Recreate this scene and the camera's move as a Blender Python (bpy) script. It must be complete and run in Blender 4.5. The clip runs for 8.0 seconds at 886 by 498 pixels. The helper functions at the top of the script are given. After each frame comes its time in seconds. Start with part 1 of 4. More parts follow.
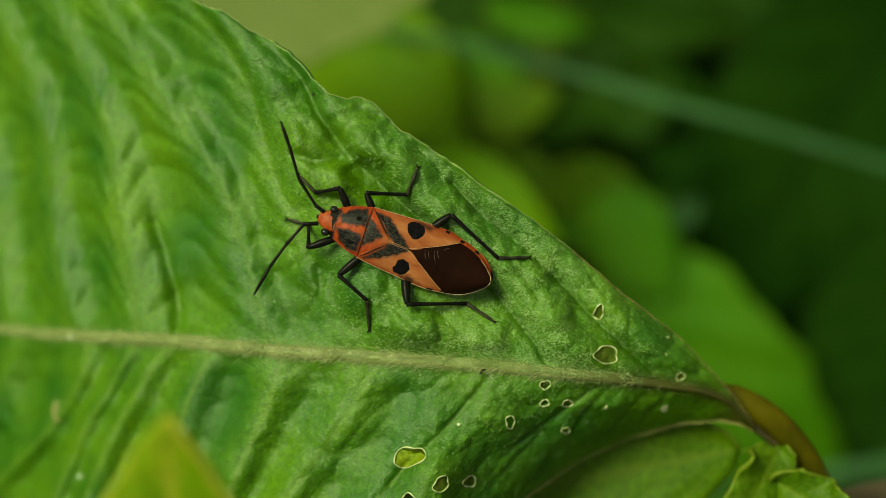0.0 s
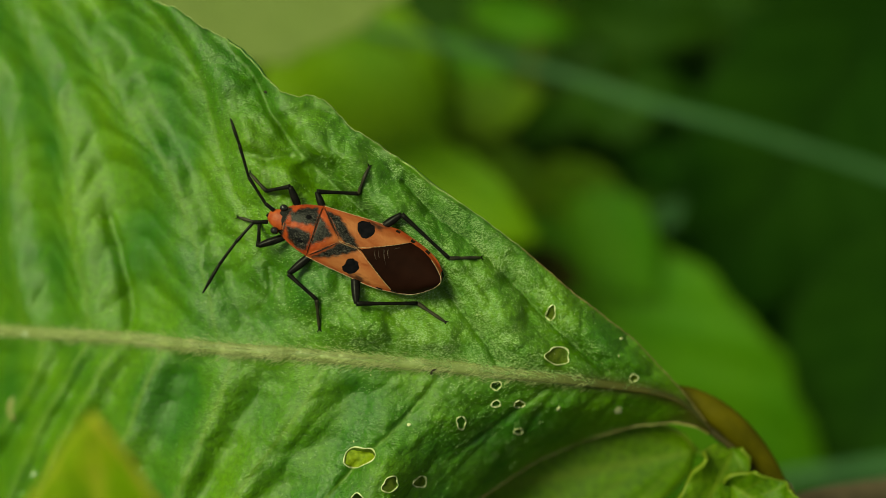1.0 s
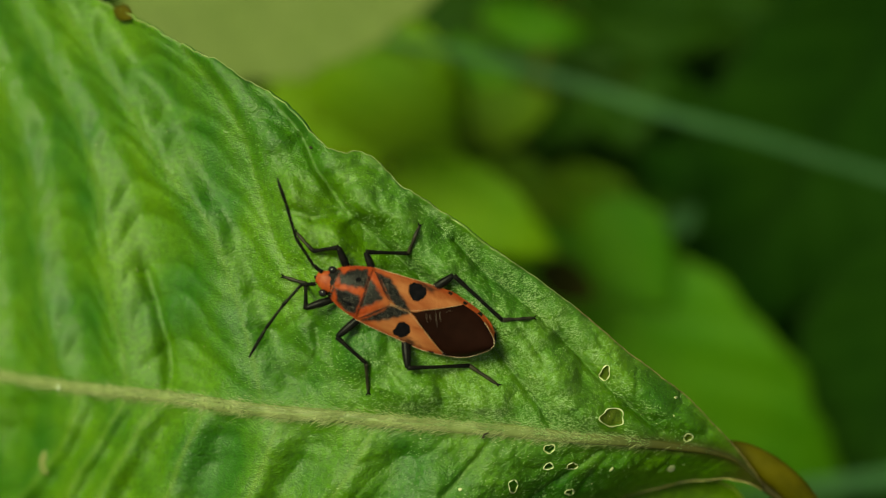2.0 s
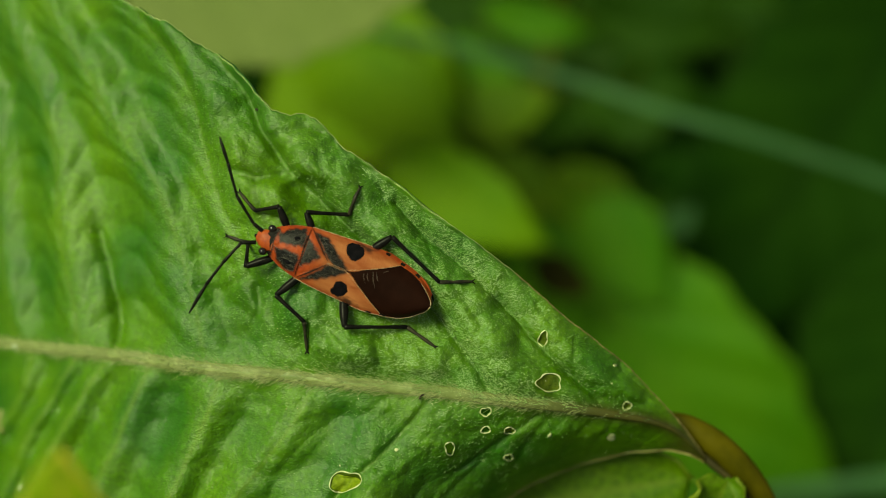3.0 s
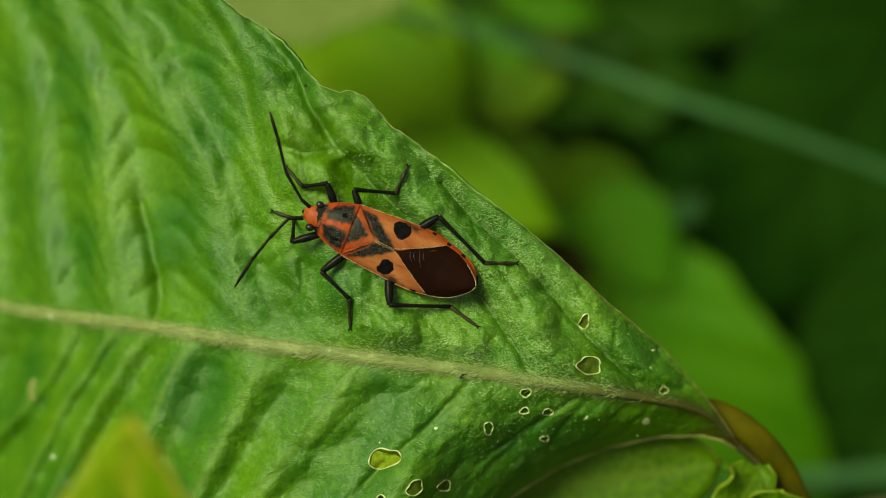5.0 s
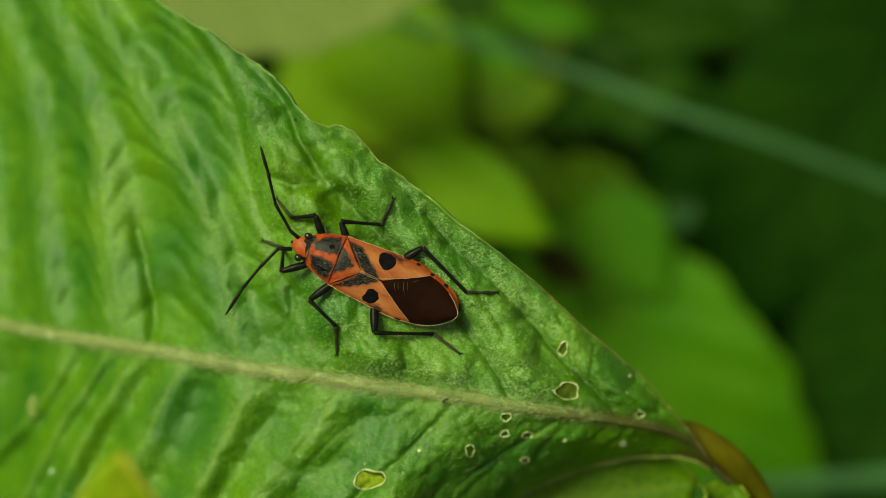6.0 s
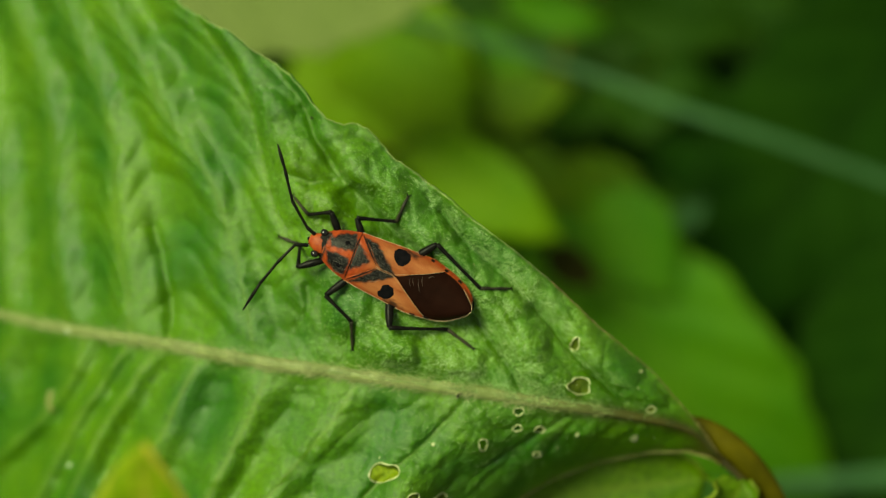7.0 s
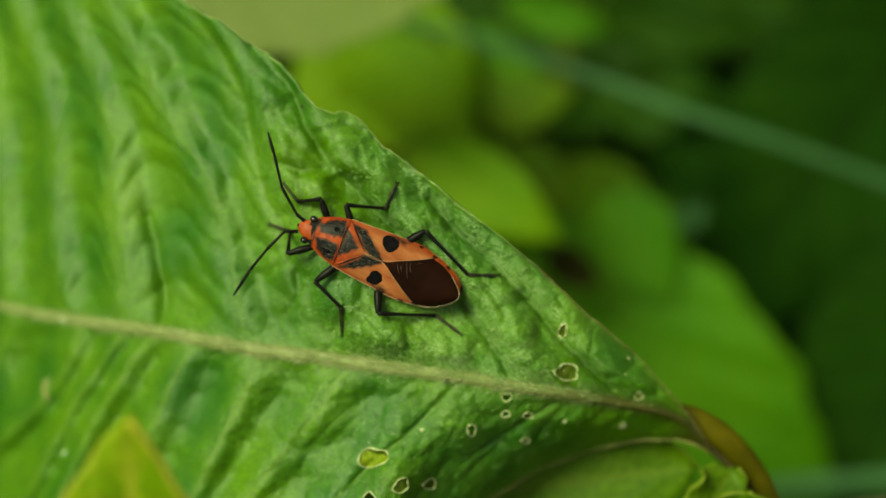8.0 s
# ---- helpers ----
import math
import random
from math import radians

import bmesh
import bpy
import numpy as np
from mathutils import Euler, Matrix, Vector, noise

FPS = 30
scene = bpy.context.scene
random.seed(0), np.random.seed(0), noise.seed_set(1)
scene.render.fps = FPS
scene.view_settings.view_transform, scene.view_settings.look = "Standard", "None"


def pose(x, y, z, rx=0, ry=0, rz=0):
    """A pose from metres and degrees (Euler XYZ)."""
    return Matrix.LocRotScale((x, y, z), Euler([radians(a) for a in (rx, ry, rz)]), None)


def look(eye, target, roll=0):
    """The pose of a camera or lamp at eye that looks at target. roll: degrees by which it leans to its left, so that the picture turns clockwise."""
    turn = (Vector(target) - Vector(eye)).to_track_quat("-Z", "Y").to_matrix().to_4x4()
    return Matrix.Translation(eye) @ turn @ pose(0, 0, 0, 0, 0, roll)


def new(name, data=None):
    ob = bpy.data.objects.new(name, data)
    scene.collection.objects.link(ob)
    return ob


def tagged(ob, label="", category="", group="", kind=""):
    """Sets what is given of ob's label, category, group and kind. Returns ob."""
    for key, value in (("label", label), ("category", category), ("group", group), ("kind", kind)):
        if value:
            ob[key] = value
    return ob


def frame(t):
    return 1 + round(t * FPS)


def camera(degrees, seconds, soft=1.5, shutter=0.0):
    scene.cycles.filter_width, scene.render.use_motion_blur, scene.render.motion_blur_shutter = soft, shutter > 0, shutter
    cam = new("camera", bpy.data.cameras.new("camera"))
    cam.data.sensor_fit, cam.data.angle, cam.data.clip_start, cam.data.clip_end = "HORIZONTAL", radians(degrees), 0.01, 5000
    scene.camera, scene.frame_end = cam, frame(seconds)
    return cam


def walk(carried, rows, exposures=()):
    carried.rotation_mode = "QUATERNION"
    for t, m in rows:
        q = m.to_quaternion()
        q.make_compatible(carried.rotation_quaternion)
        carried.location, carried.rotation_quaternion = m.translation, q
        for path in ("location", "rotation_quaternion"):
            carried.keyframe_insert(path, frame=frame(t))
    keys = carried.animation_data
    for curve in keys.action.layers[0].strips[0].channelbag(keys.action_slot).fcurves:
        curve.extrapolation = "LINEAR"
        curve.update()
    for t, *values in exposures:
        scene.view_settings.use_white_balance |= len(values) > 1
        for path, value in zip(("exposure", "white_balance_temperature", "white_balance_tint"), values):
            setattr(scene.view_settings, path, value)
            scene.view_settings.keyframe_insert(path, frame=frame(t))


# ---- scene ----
MM = 0.001
EYE = 0.45
cam = camera(41.2, 8.0, soft=0.8)
cam.data.dof.use_dof = True
cam.data.dof.focus_distance = 0.0808
cam.data.dof.aperture_fstop = 15.5
START = pose(0, 0, EYE, 35.0)                      # the hand-held camera looks down on the leaf
# seconds; millimetres right, up, back; degrees about the same three axes
ROWS = [
    (0.0, 0.00, 0.00, 0.00, 0.00, -0.00, 0.00),
    (0.2, 0.46, -1.69, -0.16, 0.04, -0.16, 0.62),
    (0.4, 1.51, -0.20, 0.23, 0.07, -0.31, 0.19),
    (0.5, 1.71, -0.43, 0.13, 0.07, -0.36, -0.24),
    (0.7, 1.79, -0.87, 0.26, 0.05, -0.28, 0.38),
    (0.9, 2.09, 0.55, -0.41, -0.01, -0.20, 0.17),
    (1.0, 3.18, 0.04, -0.33, -0.04, -0.15, 0.43),
    (1.2, 0.51, 1.12, -0.70, -0.05, -0.16, 0.47),
    (1.4, -0.97, 2.87, -1.94, -0.08, -0.17, 0.33),
    (1.5, 0.36, 2.80, -1.84, -0.10, -0.16, 0.41),
    (1.7, -0.83, 5.19, -2.73, -0.65, -0.46, 0.23),
    (2.8, 2.09, 4.13, -2.96, -0.87, -0.11, 0.97),
    (3.0, 4.95, 2.09, -1.73, -0.34, 0.70, 1.42),
    (3.2, 3.59, 3.15, -1.58, -0.46, 0.75, 1.55),
    (3.4, 4.29, 2.30, -0.93, -0.62, 0.84, 2.28),
    (3.5, 4.15, 1.63, -0.95, -0.70, 0.90, 2.12),
    (3.7, 3.85, 1.67, -0.26, -0.91, 0.70, 2.15),
    (3.9, 3.08, 3.01, -1.04, -1.15, 0.52, 2.54),
    (4.0, 1.87, 3.80, -1.26, -1.27, 0.44, 2.19),
    (4.2, 2.96, 3.48, -1.24, -1.27, 0.41, 2.51),
    (4.4, 2.67, 2.85, -1.79, -1.30, 0.37, 2.13),
    (4.5, 2.63, 1.78, -1.61, -1.33, 0.36, 1.97),
    (4.7, 1.10, 1.39, -1.65, -1.13, 0.06, 2.68),
    (5.8, 1.58, 4.53, 1.02, -1.55, 0.37, 3.18),
    (6.0, 2.41, 4.61, 1.63, -1.57, 0.39, 3.33),
    (6.2, 1.74, 2.65, 1.46, -1.49, 0.46, 3.40),
    (6.4, 1.74, 3.49, 2.16, -1.42, 0.54, 3.47),
    (6.5, 1.76, 3.39, 2.25, -1.42, 0.59, 3.60),
    (6.7, 2.23, 3.69, 2.37, -1.47, 0.60, 3.39),
    (6.9, 2.07, 3.80, 3.00, -1.51, 0.64, 3.46),
    (7.0, 1.83, 4.33, 2.80, -1.55, 0.67, 3.43),
    (7.2, 2.24, 2.80, 3.09, -1.49, 0.70, 3.42),
    (7.4, 2.24, 1.90, 3.27, -1.47, 0.76, 3.61),
    (7.5, 1.93, 2.94, 3.31, -1.47, 0.79, 3.51),
    (7.7, 2.19, 3.42, 3.53, -1.31, 0.90, 3.39),
    (7.9, 3.61, 2.42, 3.93, -1.15, 1.03, 3.84),
    (8.0, 3.42, 2.81, 3.72, -1.09, 1.10, 3.44),
]

# seconds, stops, white balance
EXPOSURES = [(0.0, -0.08, 6900, -8), (3.5, -0.02, 6900, -8), (6.0, 0.07, 6900, -8), (8.0, 0.15, 6900, -8)]


def motions():
    walk(cam, [(t, START @ pose(x * MM, y * MM, z * MM, rx, ry, rz)) for t, x, y, z, rx, ry, rz in ROWS], EXPOSURES)


# the plane of the large leaf: x along the leaf to its stalk, y across, z off its upper face
LEAF = START @ pose(0, 0, -0.0825)

# ---------------------------------------------------------------- light
world = bpy.data.worlds.new("overcast_sky")
scene.world = world
world.use_nodes = True
sky = world.node_tree.nodes.new("ShaderNodeTexSky")
sky.sky_type, sky.sun_disc = "NISHITA", False
sky.sun_elevation, sky.sun_rotation = radians(61), radians(-112)
sky.dust_density = 1.5
background = world.node_tree.nodes["Background"]
background.inputs["Strength"].default_value = 0.065
cloud = world.node_tree.nodes.new("ShaderNodeHueSaturation")      # thin cloud takes most of the blue out of the sky
cloud.inputs["Saturation"].default_value = 0.08
world.node_tree.links.new(sky.outputs["Color"], cloud.inputs["Color"])
world.node_tree.links.new(cloud.outputs["Color"], background.inputs["Color"])
sun = new("sun", bpy.data.lights.new("sun", "SUN"))
sun.data.energy, sun.data.angle, sun.data.color = 4.5, radians(24), (1.0, 0.97, 0.62)
sun.matrix_basis = look((0, 0, 2), Vector((0, 0, 2)) - Vector((-0.46, -0.14, 0.875)))


# ---------------------------------------------------------------- materials
def material(name):
    m = bpy.data.materials.new(name)
    m.use_nodes = True
    tree = m.node_tree
    bsdf = tree.nodes["Principled BSDF"]
    coord = tree.nodes.new("ShaderNodeTexCoord")
    return m, tree, bsdf, coord


def noise_node(tree, coord, scale, detail=3.0, stretch=(1, 1, 1), rough=0.55):
    mapping = tree.nodes.new("ShaderNodeMapping")
    mapping.inputs["Scale"].default_value = stretch
    tree.links.new(coord.outputs["Object"], mapping.inputs["Vector"])
    n = tree.nodes.new("ShaderNodeTexNoise")
    n.inputs["Scale"].default_value, n.inputs["Detail"].default_value = scale, detail
    n.inputs["Roughness"].default_value = rough
    tree.links.new(mapping.outputs["Vector"], n.inputs["Vector"])
    return n.outputs["Fac"]


def ramp(tree, fac, low, high, a=0.35, b=0.65):
    r = tree.nodes.new("ShaderNodeValToRGB")
    r.color_ramp.elements[0].position, r.color_ramp.elements[1].position = a, b
    r.color_ramp.elements[0].color, r.color_ramp.elements[1].color = (*low, 1), (*high, 1)
    tree.links.new(fac, r.inputs["Fac"])
    return r.outputs["Color"]


def mix(tree, fac, a, b, how="MIX"):
    n = tree.nodes.new("ShaderNodeMix")
    n.data_type, n.blend_type = "RGBA", how
    for socket, value in ((n.inputs[0], fac), (n.inputs[6], a), (n.inputs[7], b)):
        if isinstance(value, (int, float)):
            socket.default_value = value
        elif isinstance(value, tuple):
            socket.default_value = (*value, 1)
        else:
            tree.links.new(value, socket)
    return n.outputs[2]


def bump(tree, bsdf, height, distance, strength=1.0, chain=None):
    n = tree.nodes.new("ShaderNodeBump")
    n.inputs["Distance"].default_value, n.inputs["Strength"].default_value = distance, strength
    tree.links.new(height, n.inputs["Height"])
    if chain is not None:
        tree.links.new(chain, n.inputs["Normal"])
    tree.links.new(n.outputs["Normal"], bsdf.inputs["Normal"])
    return n.outputs["Normal"]


def leaf_material(name, low, high, vein, rough=0.45, glow=0.25, grain=1600, sheen=0.0, through_colour=None, coarse=110, spec=0.5):
    """A green leaf: two scales of colour, paler veins from the mesh's own vein map, fine relief, and light coming through."""
    m, tree, bsdf, coord = material(name)
    big = ramp(tree, noise_node(tree, coord, coarse, 3), low, high)
    fine = noise_node(tree, coord, grain, 4)
    speck = ramp(tree, fine, (0.62, 0.68, 0.6), (1.3, 1.26, 1.35), 0.3, 0.7)
    colour = mix(tree, 1.0, big, speck, "MULTIPLY")
    attribute = tree.nodes.new("ShaderNodeAttribute")
    attribute.attribute_name = "vein"
    colour = mix(tree, attribute.outputs["Fac"], colour, vein)
    # groove shade is put into the leaf's colour from this map
    groove_shade = tree.nodes.new("ShaderNodeAttribute")
    groove_shade.attribute_name = "groove_shade"
    colour = mix(tree, groove_shade.outputs["Fac"], colour, tuple(0.38 * c for c in low))
    brown = tree.nodes.new("ShaderNodeAttribute")
    brown.attribute_name = "brown"
    colour = mix(tree, brown.outputs["Fac"], colour, (0.058, 0.056, 0.004))
    tree.links.new(colour, bsdf.inputs["Base Color"])
    bsdf.inputs["Roughness"].default_value = rough
    bsdf.inputs["Specular IOR Level"].default_value = spec
    bsdf.inputs["Sheen Weight"].default_value = sheen
    bsdf.inputs["Sheen Roughness"].default_value = 0.4
    a = bump(tree, bsdf, noise_node(tree, coord, grain * 0.35, 3), 0.00007)
    b = bump(tree, bsdf, fine, 0.00005, 1.0, a)
    bump(tree, bsdf, noise_node(tree, coord, grain * 2.2, 3, (0.8, 1.2, 1)), 0.00011, 1.0, b)
    thin = tree.nodes.new("ShaderNodeBsdfTranslucent")
    tree.links.new(mix(tree, 1.0, colour, through_colour or (1.6, 1.5, 0.6), "MULTIPLY"), thin.inputs["Color"])
    both = tree.nodes.new("ShaderNodeMixShader")
    both.inputs[0].default_value = glow
    out = tree.nodes["Material Output"]
    tree.links.new(bsdf.outputs[0], both.inputs[1])
    tree.links.new(thin.outputs[0], both.inputs[2])
    tree.links.new(both.outputs[0], out.inputs["Surface"])
    return m


def plain_material(name, low, high, scale, rough, relief=0.00003, relief_scale=2500, spec=0.5, sheen=0.0, stretch=(1, 1, 1)):
    m, tree, bsdf, coord = material(name)
    n = noise_node(tree, coord, scale, 4, stretch)
    tree.links.new(ramp(tree, n, low, high), bsdf.inputs["Base Color"])
    bsdf.inputs["Roughness"].default_value = rough
    bsdf.inputs["Specular IOR Level"].default_value = spec
    bsdf.inputs["Sheen Weight"].default_value = sheen
    if relief:
        bump(tree, bsdf, noise_node(tree, coord, relief_scale, 4, stretch), relief)
    return m


LEAF_GREEN = leaf_material("leaf_green", (0.036, 0.156, 0.0002), (0.122, 0.274, 0.0003), (0.16, 0.28, 0.015), 0.36, 0.22, 3000, 0.0, spec=0.75)
YOUNG_GREEN = leaf_material("young_leaf_green", (0.09, 0.20, 0.001), (0.14, 0.27, 0.002), (0.20, 0.29, 0.02), 0.5, 0.45, spec=0.3)
LIME_LEAF = leaf_material("yellowish_young_leaf", (0.075, 0.17, 0.002), (0.13, 0.24, 0.004), (0.20, 0.27, 0.02), 0.5, 0.35, spec=0.3)
TIP_GREEN = leaf_material("yellowing_leaf_green", (0.16, 0.30, 0.003), (0.30, 0.37, 0.005), (0.52, 0.44, 0.05), 0.5, 0.3, spec=0.3)
PALE_GREEN = leaf_material("pale_leaf_green", (0.125, 0.185, 0.032), (0.17, 0.225, 0.055), (0.22, 0.30, 0.07), 0.6, 0.2, spec=0.2, coarse=30)
MID_GREEN = leaf_material("mid_leaf_green", (0.042, 0.155, 0.001), (0.078, 0.21, 0.0015), (0.075, 0.18, 0.004), 0.6, 0.3, spec=0.15, coarse=25)
LIME_GREEN = leaf_material("lime_leaf_green", (0.085, 0.20, 0.001), (0.145, 0.26, 0.0015), (0.14, 0.26, 0.004), 0.6, 0.3, spec=0.15, coarse=25)
# the shade among the plants behind is put into this green
DEEP_SHADE_GREEN = leaf_material("deep_shade_green", (0.007, 0.030, 0.0014), (0.0125, 0.042, 0.002), (0.005, 0.017, 0.0015), 0.7, 0.15, spec=0.04, coarse=25)
# leaf green darkened in its colour, for leaves that lie in shade
SHADE_GREEN = leaf_material("shaded_leaf_green", (0.014, 0.050, 0.001), (0.026, 0.072, 0.002), (0.028, 0.075, 0.003), 0.6, 0.25, spec=0.12, coarse=25)
# dark brown of a shaded gap, painted on an added leaf
GAP_BROWN = leaf_material("gap_shade_brown", (0.022, 0.024, 0.003), (0.040, 0.036, 0.005), (0.03, 0.03, 0.005), 0.7, 0.15, spec=0.05, coarse=60)
OLIVE_GREEN = leaf_material("olive_leaf_green", (0.055, 0.125, 0.0008), (0.095, 0.165, 0.001), (0.08, 0.14, 0.004), 0.6, 0.3, spec=0.12, coarse=40)
GRASS_GREEN = leaf_material("bluish_grass_green", (0.050, 0.135, 0.045), (0.062, 0.155, 0.052), (0.05, 0.12, 0.04), 0.6, 0.2, spec=0.2)
MARGIN = plain_material("pale_leaf_margin", (0.20, 0.28, 0.07), (0.34, 0.40, 0.15), 900, 0.5)
DRY_MARGIN = plain_material("brownish_leaf_margin", (0.30, 0.23, 0.07), (0.58, 0.52, 0.20), 500, 0.6)
BROWN_MARGIN = plain_material("brown_leaf_margin", (0.12, 0.08, 0.02), (0.30, 0.25, 0.08), 700, 0.6)
SCAR = plain_material("pale_scar_tissue", (0.42, 0.46, 0.20), (0.68, 0.70, 0.42), 1500, 0.55)
TAN = plain_material("dry_tan_leaf_spot", (0.12, 0.17, 0.02), (0.18, 0.19, 0.045), 900, 0.6)
SPIT = plain_material("whitish_droplet", (0.32, 0.42, 0.26), (0.55, 0.62, 0.48), 900, 0.12, 0)
HAIR = plain_material("pale_leaf_hair", (0.17, 0.38, 0.07), (0.42, 0.60, 0.26), 900, 0.35, 0)
LIME_SKIN = leaf_material("lime_leaf_skin", (0.22, 0.33, 0.006), (0.34, 0.44, 0.02), (0.2, 0.3, 0.05), 0.5, 0.4, 2600, spec=0.3, coarse=900)
SKIN = leaf_material("chewed_leaf_skin", (0.075, 0.13, 0.006), (0.16, 0.22, 0.02), (0.2, 0.3, 0.05), 0.5, 0.4, 2600, spec=0.3, coarse=900)
RIB_HAIR = plain_material("rib_hair", (0.28, 0.34, 0.11), (0.50, 0.54, 0.26), 600, 0.4, 0)
RIB, tree, bsdf, coord = material("hairy_midrib")
axis = tree.nodes.new("ShaderNodeSeparateXYZ")
tree.links.new(coord.outputs["Object"], axis.inputs[0])
reach = tree.nodes.new("ShaderNodeMapRange")
for k, value in enumerate((0.003, 0.017, 0.0, 1.0), 1):
    reach.inputs[k].default_value = value
tree.links.new(axis.outputs["X"], reach.inputs[0])
green = ramp(tree, noise_node(tree, coord, 700, 4), (0.13, 0.18, 0.045), (0.22, 0.27, 0.085))
brown = ramp(tree, noise_node(tree, coord, 500, 4), (0.040, 0.044, 0.003), (0.07, 0.066, 0.006))
tree.links.new(mix(tree, reach.outputs[0], green, brown), bsdf.inputs["Base Color"])      # the rib browns towards the stalk
bsdf.inputs["Roughness"].default_value = 0.5
bump(tree, bsdf, noise_node(tree, coord, 2500, 4), 0.00008)
STALK = plain_material("olive_brown_stalk", (0.044, 0.041, 0.001), (0.078, 0.067, 0.002), 350, 0.55, 0.00006, 1800, spec=0.07)
BROWN_EDGE = plain_material("dark_brown_stalk_edge", (0.022, 0.020, 0.002), (0.05, 0.04, 0.005), 500, 0.6)
STEM = plain_material("pinkish_brown_stem", (0.10, 0.075, 0.035), (0.15, 0.11, 0.055), 300, 0.6)
SOIL = plain_material("dark_damp_soil", (0.008, 0.006, 0.004), (0.03, 0.02, 0.012), 60, 0.9, 0.003, 200)
RED = plain_material("red_orange_cuticle", (0.22, 0.026, 0.004), (0.38, 0.075, 0.014), 1300, 0.5, 0.00003, 7000, spec=0.25)
SOOT = plain_material("sooty_felted_cuticle", (0.0015, 0.0015, 0.0015), (0.016, 0.015, 0.014), 3200, 0.6, 0.00006, 7000, spec=0.1)
BLACK = plain_material("black_cuticle", (0.004, 0.004, 0.004), (0.010, 0.009, 0.008), 2500, 0.3, 0.00001, 6000, spec=0.07)
TARSUS = plain_material("brownish_black_cuticle", (0.010, 0.009, 0.006), (0.045, 0.04, 0.022), 1800, 0.5, 0.00003, 6000, spec=0.3)
CUTICLE, tree, bsdf, coord = material("orange_and_sooty_cuticle")
orange = ramp(tree, noise_node(tree, coord, 700, 5, (0.6, 1.5, 1)), (0.24, 0.058, 0.015), (0.38, 0.135, 0.048))
red = ramp(tree, noise_node(tree, coord, 1300, 5), (0.20, 0.022, 0.005), (0.37, 0.062, 0.014))
felt = ramp(tree, noise_node(tree, coord, 2600, 5, (0.4, 1.6, 1), 0.7), (0.0008, 0.0008, 0.0008), (0.024, 0.0225, 0.022), 0.40, 0.75)
maps = {}
for key in ("red", "soot"):
    maps[key] = tree.nodes.new("ShaderNodeAttribute")
    maps[key].attribute_name = key
tree.links.new(mix(tree, maps["soot"].outputs["Fac"], mix(tree, maps["red"].outputs["Fac"], orange, red), felt), bsdf.inputs["Base Color"])
bsdf.inputs["Roughness"].default_value = 0.46
bsdf.inputs["Specular IOR Level"].default_value = 0.18
low_relief = bump(tree, bsdf, noise_node(tree, coord, 1500, 3, (0.5, 1.3, 1)), 0.00005)
bump(tree, bsdf, noise_node(tree, coord, 6000, 4), 0.00004, 1.0, low_relief)
JET = plain_material("velvet_black_spot", (0.003, 0.003, 0.004), (0.007, 0.006, 0.008), 3000, 0.6, 0.00002, 8000, spec=0.03)
MEMBRANE = plain_material("dark_brown_membrane", (0.0085, 0.0028, 0.0016), (0.015, 0.005, 0.003), 500, 0.42, 0.00002, 900, spec=0.04)
CREAM = plain_material("cream_rim", (0.32, 0.20, 0.10), (0.55, 0.42, 0.27), 2500, 0.45, 0)
FUZZ = plain_material("grey_fuzz", (0.05, 0.045, 0.04), (0.16, 0.145, 0.12), 900, 0.5, 0)
FOLD = plain_material("membrane_fold_brown", (0.05, 0.03, 0.022), (0.10, 0.065, 0.05), 900, 0.4, 0)
EYE_BLACK = plain_material("glossy_eye", (0.006, 0.005, 0.005), (0.012, 0.010, 0.010), 3000, 0.12, 0)


# ---------------------------------------------------------------- mesh helpers
def mesh(name, verts, faces, mat, smooth=True, vein=None, groove_shade=None, brown=None, soot=None, red=None):
    me = bpy.data.meshes.new(name)
    me.from_pydata([tuple(v) for v in verts], [], [tuple(f) for f in faces])
    if smooth:
        me.polygons.foreach_set("use_smooth", [True] * len(me.polygons))
    for key, values in (("vein", vein), ("groove_shade", groove_shade), ("brown", brown), ("soot", soot), ("red", red)):
        if values is not None:
            me.attributes.new(key, "FLOAT", "POINT").data.foreach_set("value", np.asarray(values, dtype=np.float32))
    me.materials.append(mat)
    me.update()
    return me


def part(name, me, parent, label="", m=None):
    ob = new(name, me)
    ob.parent = parent
    if m is not None:
        ob.matrix_basis = m
    return tagged(ob, label)


def curve_through(knots, x):
    """A smooth curve through knots (x rising, y), read at x."""
    k = np.array(sorted(knots))
    kx, ky = k[:, 0], k[:, 1]
    slope = np.gradient(ky, kx)
    i = np.clip(np.searchsorted(kx, x) - 1, 0, len(kx) - 2)
    h = kx[i + 1] - kx[i]
    t = np.clip((x - kx[i]) / h, 0, 1)
    return ((2 * t**3 - 3 * t**2 + 1) * ky[i] + (t**3 - 2 * t**2 + t) * h * slope[i]
            + (3 * t**2 - 2 * t**3) * ky[i + 1] + (t**3 - t**2) * h * slope[i + 1])


def path_points(points, n):
    """n points along a smooth line through the given ones."""
    p = np.array(points, dtype=float)
    if len(p) == 2:
        return p[0] + (p[1] - p[0]) * np.linspace(0, 1, n)[:, None]
    d = np.concatenate([[0], np.cumsum(np.linalg.norm(np.diff(p, axis=0), axis=1))])
    u = np.linspace(0, d[-1], n)
    return np.stack([curve_through(list(zip(d, p[:, k])), u) for k in range(p.shape[1])], axis=1)


